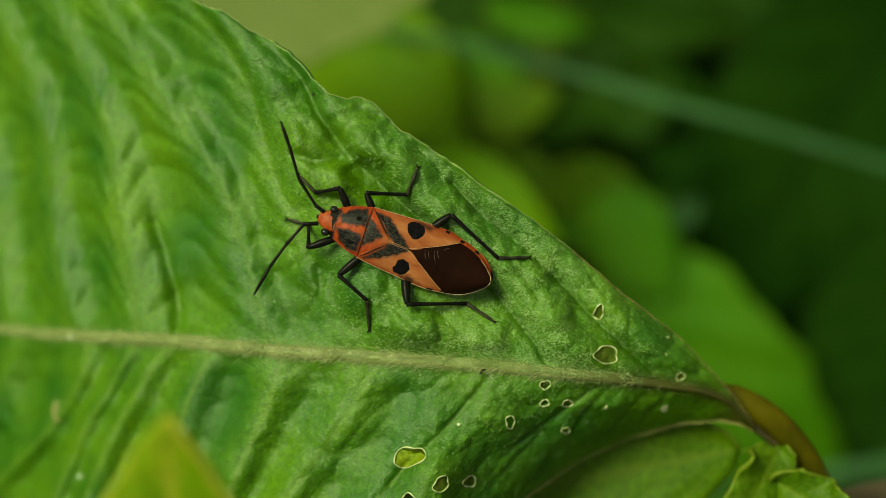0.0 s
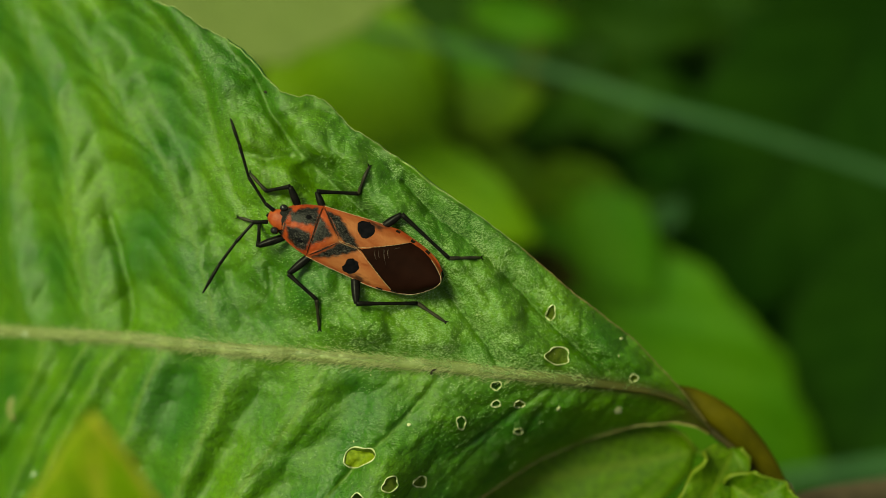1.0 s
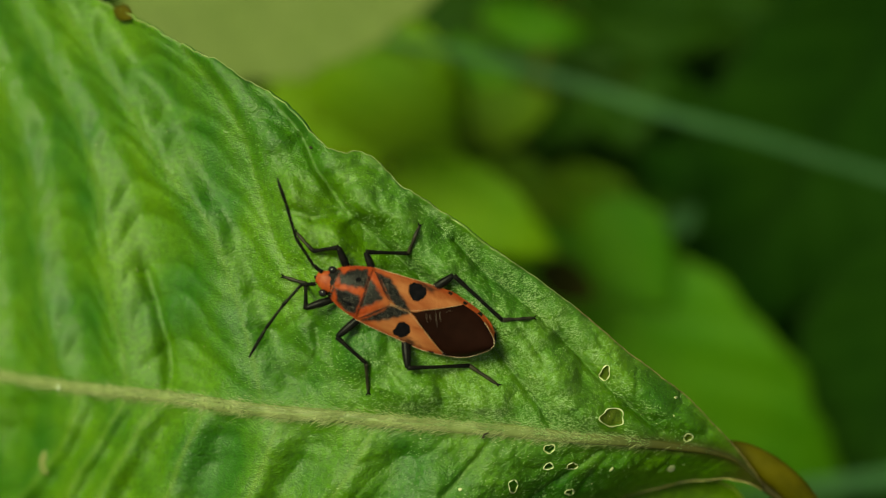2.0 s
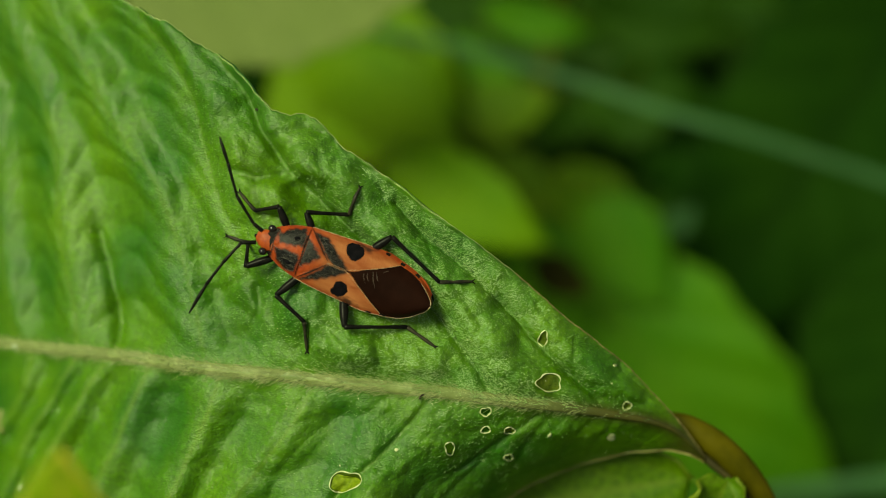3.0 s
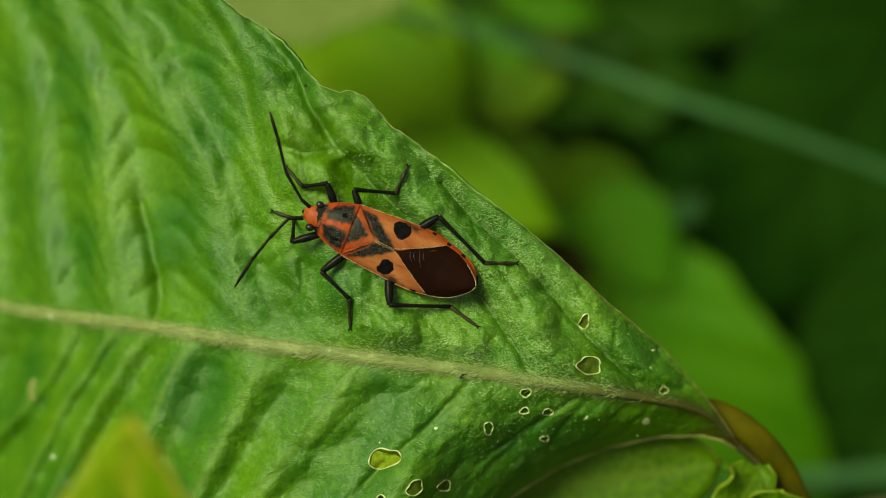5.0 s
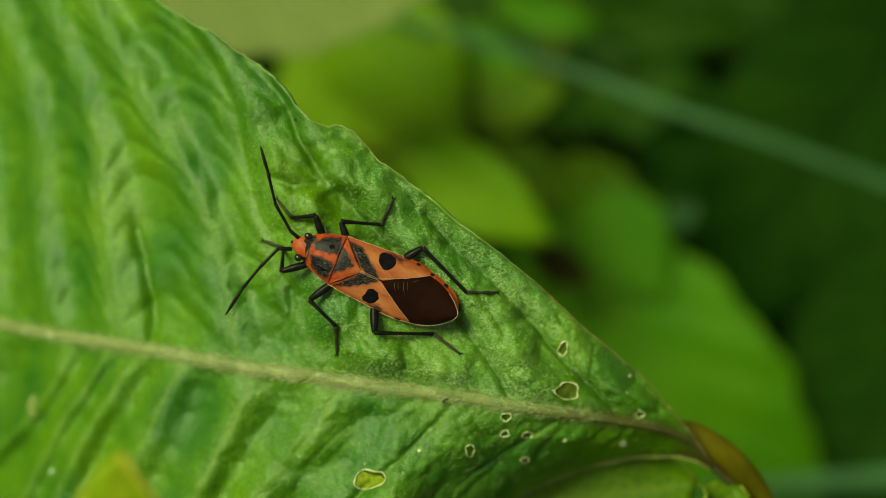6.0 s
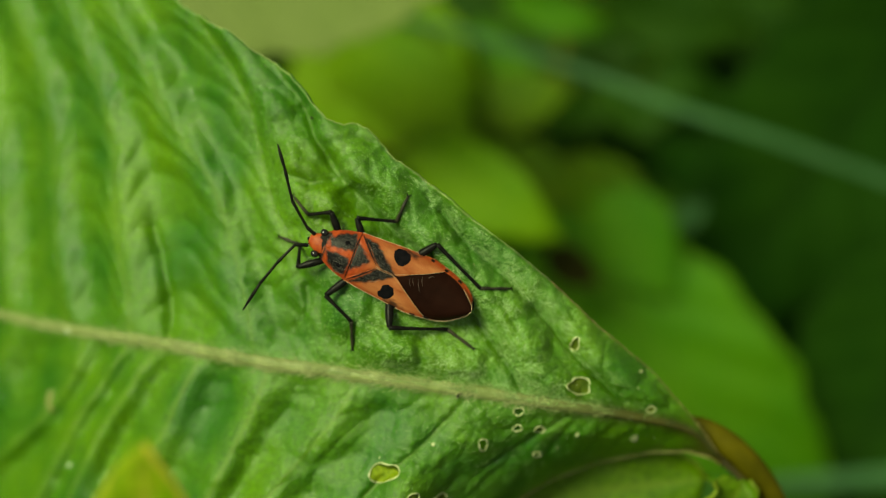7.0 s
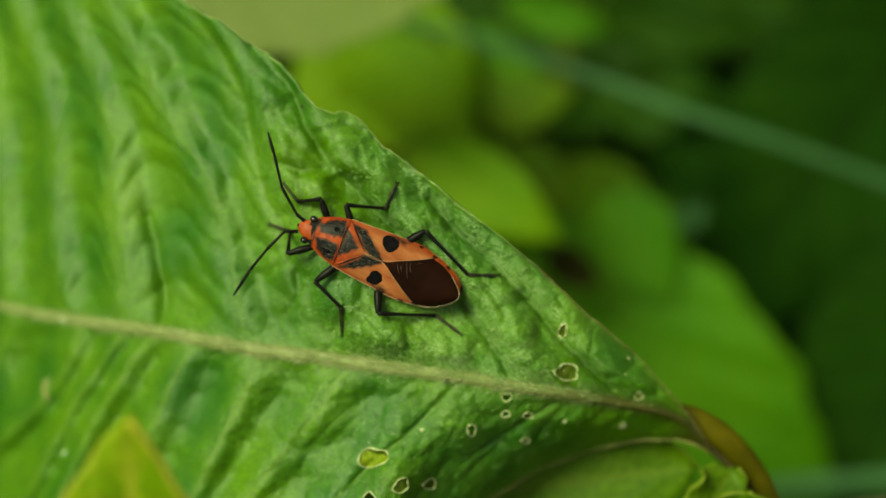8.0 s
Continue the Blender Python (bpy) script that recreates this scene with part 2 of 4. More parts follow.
def tube(points, radii, sides=8, flat=1.0):
    """Vertices and faces of a closed tube along points, with a radius at each."""
    p = np.array(points, dtype=float)
    r = np.interp(np.linspace(0, 1, len(p)), np.linspace(0, 1, len(radii)), radii)
    t = np.gradient(p, axis=0)
    t /= np.linalg.norm(t, axis=1)[:, None] + 1e-12
    ref = np.array([0, 0, 1.0]) if abs(t[:, 2]).max() < 0.95 else np.array([0.3, 1.0, 0.1])
    side = np.cross(t, ref)
    side /= np.linalg.norm(side, axis=1)[:, None] + 1e-12
    top = np.cross(side, t)
    a = np.arange(sides) * 2 * np.pi / sides
    v = p[:, None] + r[:, None, None] * (np.cos(a)[None, :, None] * side[:, None] + flat * np.sin(a)[None, :, None] * top[:, None])
    n, f = len(p), []
    for i in range(n - 1):
        for j in range(sides):
            k = (j + 1) % sides
            f.append((i * sides + j, i * sides + k, (i + 1) * sides + k, (i + 1) * sides + j))
    f.append(tuple(range(sides))[::-1])
    f.append(tuple((n - 1) * sides + j for j in range(sides)))
    return v.reshape(-1, 3), f


def tube_mesh(name, points, radii, mat, sides=8, n=24, flat=1.0):
    v, f = tube(path_points(points, n), radii, sides, flat)
    me = mesh(name, v * MM, f, mat)
    return me


def grid_faces(nu, nv):
    i = np.arange(nu * nv).reshape(nu, nv)
    return np.stack([i[:-1, :-1], i[1:, :-1], i[1:, 1:], i[:-1, 1:]], axis=-1).reshape(-1, 4)


def wave_noise(x, y, size, seed):
    """Smooth noise of about -1 to 1 from a few sine waves, with features of about that size."""
    rng = np.random.RandomState(seed)
    out = np.zeros_like(x)
    for _ in range(9):
        a, k, ph = rng.uniform(0, 2 * np.pi), 2 * np.pi / size * rng.uniform(0.6, 1.5), rng.uniform(0, 2 * np.pi)
        out += np.sin(k * (x * np.cos(a) + y * np.sin(a)) + ph)
    return out / 4.5


# ---------------------------------------------------------------- the large leaf
RIB_LINE = [(-75, -5.5), (-55, -6.6), (-39.4, -7.1), (-30.3, -7.04), (-25.7, -6.88), (-20.5, -6.83), (-15.8, -7.04), (-11.5, -7.3), (-7.3, -7.45), (-3.3, -7.7), (0.6, -7.97), (4.6, -8.3), (8.6, -8.8), (12.8, -9.34), (16.3, -9.94), (19.5, -10.66), (21.6, -11.6), (23.0, -12.8), (24.2, -14.0)]
UPPER = [(-75, -5.2), (-71, 9), (-63, 20), (-53, 26), (-43, 27.5), (-34, 26), (-28.5, 23.7), (-25, 22.1), (-22, 20.4), (-17.44, 17.75), (-15.56, 16.83), (-13.62, 15.53), (-11.37, 14.25), (-10.15, 13.09),
         (-8.78, 11.63), (-7.92, 10.8), (-7.09, 10.48), (-5.9, 10.65), (-4.26, 9.6), (-3.03, 8.35), (-1.37, 7.31), (0.43, 6.09), (1.25, 5.55), (2.68, 4.4), (4.73, 3.07), (6.65, 1.75),
         (8.75, 0.2), (10.32, -1.05), (11.81, -2.35), (15.02, -4.76), (17.56, -6.71), (19.7, -8.85), (21.48, -10.6), (22.6, -11.9), (24.2, -13.85)]
LOWER = [(-75, -5.8), (-71, -18), (-63, -27), (-53, -33), (-43, -35.5), (-33, -35), (-25, -33), (-16, -30), (-8, -26.5), (-2, -23.4), (3, -20.6), (6.42, -19.0),
         (8.96, -17.9), (11.04, -16.8), (13.08, -16.15), (14.91, -15.35), (16.36, -14.5), (18.19, -13.75), (20.14, -13.4), (21.88, -13.3), (22.9, -13.5), (24.2, -14.22)]
# side veins, each from the midrib outwards, from the leaf's tip to its stalk
VEINS_UP = [[(-78, -6), (-79, 20)], [(-66, -6), (-68, 20)], [(-56, -6.5), (-59, 20)], [(-47, -6.8), (-49, 3), (-55, 20)], [(-38.5, -6.9), (-40, -0.5), (-42, 8), (-47, 20)],
            [(-30.5, -6.3), (-31.3, -3.2), (-32.2, 0.1), (-32.9, 5.2), (-33.6, 10.0), (-35.5, 14.5), (-38.5, 19.0)],
            [(-23.5, -6.4), (-24.0, -3.2), (-25.0, -0.4), (-25.7, 4.0), (-26.2, 8.4), (-27.7, 12.4), (-30.2, 16.6), (-33.3, 20.9)],
            [(-12.6, -6.8), (-13.2, -4.0), (-14.8, 1.1), (-15.8, 3.7), (-17.1, 6.3), (-19.0, 8.4), (-21.2, 11.1), (-23.2, 14.3), (-26.3, 18.2)],
            [(-5.3, -7.5), (-7.3, -4.3), (-9.2, -1.2), (-10.9, 2.5), (-12.2, 5.9), (-13.1, 8.8), (-14.0, 11.8), (-16.4, 15.5), (-18.8, 18.4)],
            [(7.2, -7.9), (6.2, -6.3), (3.6, -2.9), (-0.8, 1.4), (-3.7, 4.0), (-5.7, 5.8), (-7.3, 7.4), (-8.7, 9.4), (-9.8, 11.7), (-11.4, 13.7)],
            [(16.1, -9.5), (12.7, -6.8), (10.5, -4.7), (8.7, -2.8), (5.8, 0.0), (3.0, 2.2), (0.6, 4.6)], [(24, -12), (18, -6), (12, 0), (7, 5)]]
VEINS_DOWN = [[(-78, -7), (-85, -25)], [(-66, -7), (-72, -20)], [(-56, -7), (-63, -20)], [(-46, -7), (-53, -20)], [(-37, -7), (-38, -9.5), (-41, -14), (-46, -20)],
              [(-28.3, -7.2), (-28.6, -9.0), (-30.5, -12.4), (-31.9, -14.0), (-34.7, -16.7), (-39.3, -20.3)], [(-23.5, -7.3), (-24.9, -9.1), (-26.8, -12.0), (-28.6, -14.2), (-30.2, -17.2), (-32.2, -20.6)],
              [(-20.7, -7.2), (-22.0, -8.9), (-23.5, -11.2), (-25.4, -13.8), (-27.1, -16.9), (-28.6, -19.9)], [(-17.0, -7.5), (-17.8, -9.1), (-18.9, -11.3), (-19.7, -13.4), (-21.2, -16.1), (-22.5, -18.9)],
              [(-11.4, -7.7), (-12.3, -10.5), (-13.6, -13.4), (-14.8, -16.1), (-15.8, -18.1)], [(-4.7, -8.0), (-6.0, -10.6), (-7.7, -13.0), (-9.4, -15.2), (-11.2, -17.7)],
              [(3.2, -8.5), (1.8, -10.7), (0.6, -12.2), (-1.3, -13.9), (-3.7, -16.4)], [(10.9, -9.5), (8.5, -11.4), (6.6, -13.0), (4.2, -14.8), (2.6, -17.0)], [(24, -11), (17, -16), (11, -22)]]


def vein_line(points, y):
    """Where a side vein runs at y; straight on past its ends."""
    k = sorted((b, a) for a, b in points)
    (y0, x0), (y1, x1), (y2, x2), (y3, x3) = k[0], k[1], k[-2], k[-1]
    return curve_through(k, y) + np.minimum(y - y0, 0) * (x1 - x0) / (y1 - y0) + np.maximum(y - y3, 0) * (x3 - x2) / (y3 - y2)


def cells(x, y, size, seed):
    """Pillows between a web of small veins: 0 on the web, 1 on top of each cell."""
    x, y = x + 0.35 * size * wave_noise(x, y, size * 2.2, seed + 1), y + 0.35 * size * wave_noise(x, y, size * 2.2, seed + 2)
    gx, gy = np.floor(x / size).astype(int), np.floor(y / size).astype(int)
    near, next_near = np.full(x.shape, 9e9), np.full(x.shape, 9e9)
    table = np.random.RandomState(seed).uniform(0.1, 0.9, (128, 128, 2))
    for i in (-1, 0, 1):
        for j in (-1, 0, 1):
            p = table[(gx + i) % 128, (gy + j) % 128]
            d = np.hypot((gx + i + p[..., 0]) * size - x, (gy + j + p[..., 1]) * size - y)
            next_near = np.minimum(next_near, np.maximum(near, d))
            near = np.minimum(near, d)
    k = np.clip((next_near - near) / size * 1.3, 0, 1)
    return 1 - (1 - k) ** 2.2


def droop(x):
    u = np.maximum(0, -(x + 2))
    return -np.where(u < 30, 0.0165 * u * u, 0.0165 * 900 + 0.99 * (u - 30))


# furrows of the cross veins: line, half width, depth
FURROWS = [([(-4.59, 7.96), (-4.04, 5.98), (-4.28, 5.11)], 0.35, 0.22), ([(0.40, 5.77), (1.34, 3.88), (2.29, 2.49)], 0.40, 0.28), ([(-7.85, 8.96), (-5.71, 9.72), (-4.59, 9.35)], 0.4, 0.2),
           ([(-6.63, 6.51), (-8.95, 6.03), (-10.60, 6.66)], 0.4, 0.3), ([(-8.95, 6.03), (-8.33, 3.83), (-6.71, 3.14)], 0.35, 0.25),
           ([(-5.71, -5.31), (-4.83, -3.33), (-5.31, -1.55)], 0.35, 0.22), ([(-0.16, -6.29), (-0.55, -4.71), (0.63, -4.11)], 0.35, 0.22),
           ([(-20.0, -6.4), (-20.5, -3.3), (-21.2, -0.6), (-22.4, 2.2)], 0.6, 0.8), ([(7.2, -7.9), (6.2, -6.3), (3.6, -2.9), (-0.8, 1.4), (-3.7, 4.0), (-5.7, 5.8), (-7.3, 7.4), (-8.7, 9.4), (-9.8, 11.7)], 0.38, 0.42),
           ([(15.2, -8.8), (12.7, -6.8), (10.5, -4.7), (8.7, -2.8), (5.8, 0.0), (3.0, 2.2), (0.6, 4.6)], 0.32, 0.34), ([(3.2, -8.9), (1.8, -10.7), (0.6, -12.2), (-1.3, -13.9), (-3.7, -16.4)], 0.3, 0.2),
           ([(10.9, -9.9), (8.5, -11.8), (6.6, -13.4), (4.2, -15.2)], 0.3, 0.22), ([(-6.3, 5.6), (-5.3, 4.8), (-3.7, 3.6), (-1.7, 2.0)], 0.85, 0.55), ([(-9.5, -0.5), (-11.5, -1.8), (-13.4, -1.5)], 0.4, 0.3), ([(-9.6, -4.6), (-8.6, -3.0), (-8.8, -1.4)], 0.4, 0.3)]

# swollen places between the veins: middle, half size along and across, height
BULGES = [((-9.44, 8.52), 1.5, 1.7, 0.45), ((-5.31, 7.25), 1.4, 1.2, 0.45), ((-8.01, 4.90), 1.4, 1.2, 0.4), ((-1.94, 5.66), 1.3, 0.9, 0.3), ((1.11, 3.52), 1.2, 1.0, 0.3), ((-3.2, 6.9), 1.2, 1.2, 0.3),
          ((4.79, -0.55), 1.3, 1.0, 0.3), ((6.96, -1.15), 1.0, 1.3, 0.3), ((7.95, -4.11), 1.1, 1.3, 0.3), ((-5.71, -3.13), 1.6, 1.3, 0.3), ((-1.94, -5.50), 1.5, 1.1, 0.3), ((3.01, -5.89), 1.5, 1.1, 0.3)]


def leaf_relief(x, y):
    """Height of the leaf's upper face over its plane, the groove shade painted along its veins, and its paler veins, at
    x, y in millimetres.
    """
    rib = curve_through(RIB_LINE, x)
    q = np.abs(y - rib)
    z = droop(x)
    vein = np.zeros_like(x)
    swell, stray = wave_noise(x, y, 11, 17), wave_noise(x, y, 6.0, 33)
    left, right = np.clip((-x - 4) / 14, 0, 1), np.clip((x + 3) / 6, 0, 1)
    for upper, lines in ((True, VEINS_UP), (False, VEINS_DOWN)):
        here = (y >= rib) if upper else (y < rib)
        lines_x = [vein_line(line, y) for line in lines]
        for a, b, line in zip(lines_x[:-1], lines_x[1:], lines[1:]):
            gap = np.maximum(b - a, 0.4)
            f = (x - a) / gap
            inside = here & (f >= 0) & (f < 1)
            f = np.clip(f, 0, 1)
            pillow = 0.5 - 0.5 * np.cos(2 * np.pi * f ** 0.75)
            # towards the tip each panel steps down behind its vein and rises slowly to the next one
            step = np.where(f < 0.42, 0.5 + 0.5 * np.cos(np.pi * f / 0.42), 0.5 - 0.5 * np.cos(np.pi * (f - 0.42) / 0.58))
            if line[0][0] < (-3 if upper else 4):
                pillow = (0.75 + 0.40 * left) * (step - 1)
            fade = np.clip((q - 0.45) / 1.8, 0, 1) ** 0.8
            high = np.clip((0.21 if upper else 0.25) * gap, 0.1, 1.1 + 0.9 * left if upper else 1.35) * (1 + 0.25 * swell) * (1 - (0.0 if upper else 0.55) * right)
            # the rungs between two side veins arch outwards
            rung = q - (4.2 if upper else 1.6) * np.sin(np.pi * f) * left - 0.8 * stray
            rungs = np.abs(np.sin(np.pi * rung / 3.0)) ** 0.8 * np.sin(np.pi * f) ** 0.6
            z = np.where(inside, z + fade * (high * pillow + ((0.30 if upper else 0.18) * left + 0.09) * rungs), z)
            near = np.minimum(np.abs(x - a), np.abs(b - x))
            vein = np.where(inside, np.maximum(vein, np.exp(-(near / (0.13 + 0.07 * left)) ** 2)), vein)
    z += 0.20 * wave_noise(x, y, 6.5, 3) + (0.14 - 0.09 * left) * wave_noise(x, y, 2.6, 5) + (0.045 - 0.03 * left) * wave_noise(x, y, 1.1, 8)
    flat = np.clip(q / 1.5, 0.15, 1)
    small, tiny = cells(x + 0.5 * q, y * 0.8, 2.9, 41), cells(x, y, 0.95, 61)
    z += flat * ((0.25 - 0.19 * left) * small + (0.07 - 0.04 * left) * tiny)
    # painted shade in the grooves of side veins, cells and furrows
    groove_shade = np.maximum(np.where(y < rib, 0.25, 0.5) * (1 - left) ** 3 * vein, (1 - left) * 0.2 * np.exp(-(small / 0.16) ** 2))
    groove_shade = np.clip(np.maximum(groove_shade, 0.18 * (1 - left) * np.exp(-(tiny / 0.25) ** 2)) * np.clip(q / 1.2 - 0.4, 0, 1), 0, 1)
    for line, wide, deep in FURROWS:
        away = np.full(x.shape, 99.0)
        for (ax, ay), (bx, by) in zip(line[:-1], line[1:]):
            k = np.clip(((x - ax) * (bx - ax) + (y - ay) * (by - ay)) / ((bx - ax) ** 2 + (by - ay) ** 2), 0, 1)
            away = np.minimum(away, np.hypot(x - ax - k * (bx - ax), y - ay - k * (by - ay)))
        z -= 1.1 * deep * np.exp(-((away / wide / 0.8) ** 2))
        groove_shade = np.maximum(groove_shade, 0.25 * (1 - left) * np.exp(-((away / wide / 0.4) ** 2)))
    for (bx, by), along, across, high in BULGES:
        z += 1.7 * high * np.exp(-(((x - bx) / along) ** 4) - ((y - by) / across) ** 4)
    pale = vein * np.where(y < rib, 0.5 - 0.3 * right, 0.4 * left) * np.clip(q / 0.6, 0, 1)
    groove_shade = groove_shade * (1 - pale)
    z -= 0.25 * np.exp(-(q / 1.6) ** 2)
    # towards the stalk the leaf bends down, its lower half most
    turn = np.clip((x + 0.5) / 15, 0, 1) ** 1.2
    z -= 0.020 * np.maximum(x - 4, 0) ** 2
    z -= np.where(y < rib, turn * 1.3 * q**1.2, 0) + np.where(y > rib, 0.24 * turn * q**1.1, 0)
    return z, groove_shade, pale


# holes: middle, half axes, tilt in degrees
HOLES = [((11.07, -4.49), 0.32, 0.50, -8), ((11.55, -7.51), 0.92, 0.58, -14), ((17.4, -9.34), 0.34, 0.28, -30), ((7.20, -9.59), 0.34, 0.33, 0),
         ((7.25, -11.0), 0.29, 0.29, 0), ((8.94, -11.09), 0.36, 0.30, 10), ((4.78, -12.3), 0.34, 0.48, 8), ((9.03, -13.35), 0.31, 0.28, 0),
         ((-2.37, -14.55), 1.18, 0.62, 26), ((-0.12, -16.28), 0.58, 0.50, 30), ((1.90, -16.63), 0.42, 0.46, 0), ((-2.34, -17.31), 0.5, 0.35, 0)]
SCARS = [((16.57, -11.95), 0.36, 0.28, -50), ((11.85, -11.52), 0.12, 0.19, -20), ((16.39, -6.41), 0.18, 0.09, 0), ((1.11, -12.31), 0.14, 0.12, 0)]


def hole_edge(hole, a, size=1.0):
    (cx, cy), rx, ry, tilt = hole
    wob = 1 + 0.10 * np.sin(2 * a + cx) + 0.09 * np.sin(3 * a + cy * 2) + 0.05 * np.sin(5 * a + cx * 3)
    u, v = rx * size * wob * np.cos(a), ry * size * wob * np.sin(a)
    c, s = np.cos(radians(tilt)), np.sin(radians(tilt))
    return cx + c * u - s * v, cy + s * u + c * v


def margin_wave(x):
    return (0.05 * np.sin(x * 2.3) + 0.04 * np.sin(x * 5.1 + 1) + 0.03 * np.sin(x * 9.7)) * np.clip((5 - x) / 9, 0.4, 1)


def build_leaf_blade():
    xs = np.concatenate([np.linspace(-75, -14, 240), np.linspace(-13.8, 24.2, 245)])
    half = 105
    t = np.linspace(0, 1, half + 1)
    rib, up, down = curve_through(RIB_LINE, xs), curve_through(UPPER, xs) + margin_wave(xs), curve_through(LOWER, xs) + margin_wave(xs + 7)
    lower = down[:, None] + (rib - down)[:, None] * t[None, :-1]
    upper = rib[:, None] + (up - rib)[:, None] * t[None, :]
    y = np.concatenate([lower, upper], axis=1)
    x = np.repeat(xs[:, None], y.shape[1], axis=1)
    nu, nv = x.shape
    x, y = x.ravel(), y.ravel()
    gone = np.zeros(len(x), bool)
    for hole in HOLES:
        (cx, cy), rx, ry, tilt = hole
        c, s = np.cos(radians(tilt)), np.sin(radians(tilt))
        u, v = c * (x - cx) + s * (y - cy), -s * (x - cx) + c * (y - cy)
        a = np.arctan2(v / ry, u / rx)
        bx, by = hole_edge(hole, a)
        inside = np.hypot(x - cx, y - cy) < np.hypot(bx - cx, by - cy)
        gone |= inside
        x, y = np.where(inside, bx, x), np.where(inside, by, y)
    z, groove_shade, pale = leaf_relief(x, y)
    aside = y - curve_through(RIB_LINE, x)
    vein = np.maximum(0.4 * np.exp(-(aside / 0.42) ** 2), pale)
    brown = np.exp(-(aside / 0.62) ** 2) * np.clip((x - 2) / 13, 0, 1)
    brown = np.maximum(brown, np.clip((x - 20.0) / 2.5, 0, 0.9))       # the base of the leaf browns along the rib
    faces = grid_faces(nu, nv)
    faces = faces[~gone[faces].all(axis=1)]
    used = np.zeros(len(x), bool)
    used[faces] = True
    index = np.cumsum(used) - 1
    v = np.stack([x, y, z], axis=1)[used] * MM
    return mesh("leaf", v, index[faces], LEAF_GREEN, vein=vein[used], groove_shade=groove_shade[used], brown=brown[used])


plant = new("leafy_plant")
plant.empty_display_size = 0.01
tagged(plant, "green hairy-leaved plant with chewed leaf on a brown stalk", "plant")
plant.matrix_basis = LEAF
leaf = part("leaf", build_leaf_blade(), plant, "quilted bright green leaf with small insect holes")
thick = leaf.modifiers.new("thickness", "SOLIDIFY")
thick.thickness, thick.offset = 0.00018, -1


def on_leaf(x, y, lift=0.0):
    x, y = np.atleast_1d(np.asarray(x, float)), np.atleast_1d(np.asarray(y, float))
    z, _, _ = leaf_relief(x, y)
    return np.stack([x, y, z + lift], axis=1)


def build_rib():
    xs = np.linspace(-74, 24.1, 300)
    p = on_leaf(xs, curve_through(RIB_LINE, xs), 0.0)
    kernel = np.ones(9) / 9
    p[4:-4, 2] = np.convolve(p[:, 2], kernel, "valid")
    v, f = tube(p, [0.1, 0.3, 0.40, 0.43, 0.43, 0.44, 0.46, 0.47, 0.44, 0.32, 0.08], 12, 0.5)
    return mesh("midrib", v * MM, f, RIB)


part("midrib", build_rib(), leaf, "pale hairy midrib")


def build_margin(knots, shift, lo, hi, thick=0.05):
    xs = np.linspace(lo, hi, 600)
    p = on_leaf(xs, curve_through(knots, xs) + margin_wave(xs + shift), -0.06)
    v, f = tube(p, [thick, thick], 6)
    return v * MM, f


v, f = build_margin(UPPER, 0, -74.5, 9.0)
part("margin", mesh("margin", v, f, MARGIN), leaf, "thin pale leaf margin")
v, f = build_margin(UPPER, 0, 9.0, 24.1, 0.065)
part("margin", mesh("margin", v, f, BROWN_MARGIN), leaf, "thin brown leaf margin near the stalk")
v, f = build_margin(LOWER, 7, -74.5, 24.1, 0.085)
part("margin", mesh("margin", v, f, DRY_MARGIN), leaf, "thin brownish leaf margin")

for hole in HOLES:
    a = np.linspace(0, 2 * np.pi, 37)
    hx, hy = hole_edge(hole, a, 1.02)
    p = on_leaf(hx, hy, 0.0)
    v, f = tube(p, list(0.026 + 0.035 * np.sin(a * 2.5 + hole[1] * 9) ** 2), 6, 0.8)
    part("hole_rim", mesh("hole_rim", v * MM, f, SCAR), leaf, "pale corky rim of a chewed hole")
# thin skin left in the holes that were not chewed through
for hole in [HOLES[k] for k in (0, 1, 2, 5, 8, 9, 10)]:
    a = np.arange(24) * 2 * np.pi / 24
    rings = [on_leaf(*hole_edge(hole, a, size), -0.14 - drop) for size, drop in ((1.0, 0.0), (0.75, 0.05), (0.4, 0.07))]
    f = [(r * 24 + j, r * 24 + (j + 1) % 24, (r + 1) * 24 + (j + 1) % 24, (r + 1) * 24 + j) for r in range(2) for j in range(24)] + [tuple(48 + j for j in range(24))]
    part("chewed_skin", mesh("chewed_skin", np.concatenate(rings) * MM, f, LIME_SKIN if hole is HOLES[8] else SKIN), leaf, "thin greenish skin left in a chewed hole")
for scar in SCARS:
    rings = []
    a = np.arange(20) * 2 * np.pi / 20
    for size, lift in ((1.0, 0.0), (0.7, 0.05), (0.3, 0.06)):
        hx, hy = hole_edge(scar, a, size)
        rings.append(on_leaf(hx, hy, lift))
    v = np.concatenate(rings)
    f = [(r * 20 + j, r * 20 + (j + 1) % 20, (r + 1) * 20 + (j + 1) % 20, (r + 1) * 20 + j) for r in range(2) for j in range(20)]
    f.append(tuple(40 + j for j in range(20)))
    part("scar", mesh("scar", v * MM, f, SCAR), leaf, "small pale chewed scar")


xs = np.linspace(-25.2, -23.2, 14)
v, f = tube(on_leaf(xs, curve_through(UPPER, xs) - 0.1, 0.0), [0.15, 0.6, 0.7, 0.5, 0.15], 8, 0.35)
part("brown_spot", mesh("brown_spot", v * MM, f, STALK), leaf, "withered brown spot on the margin")


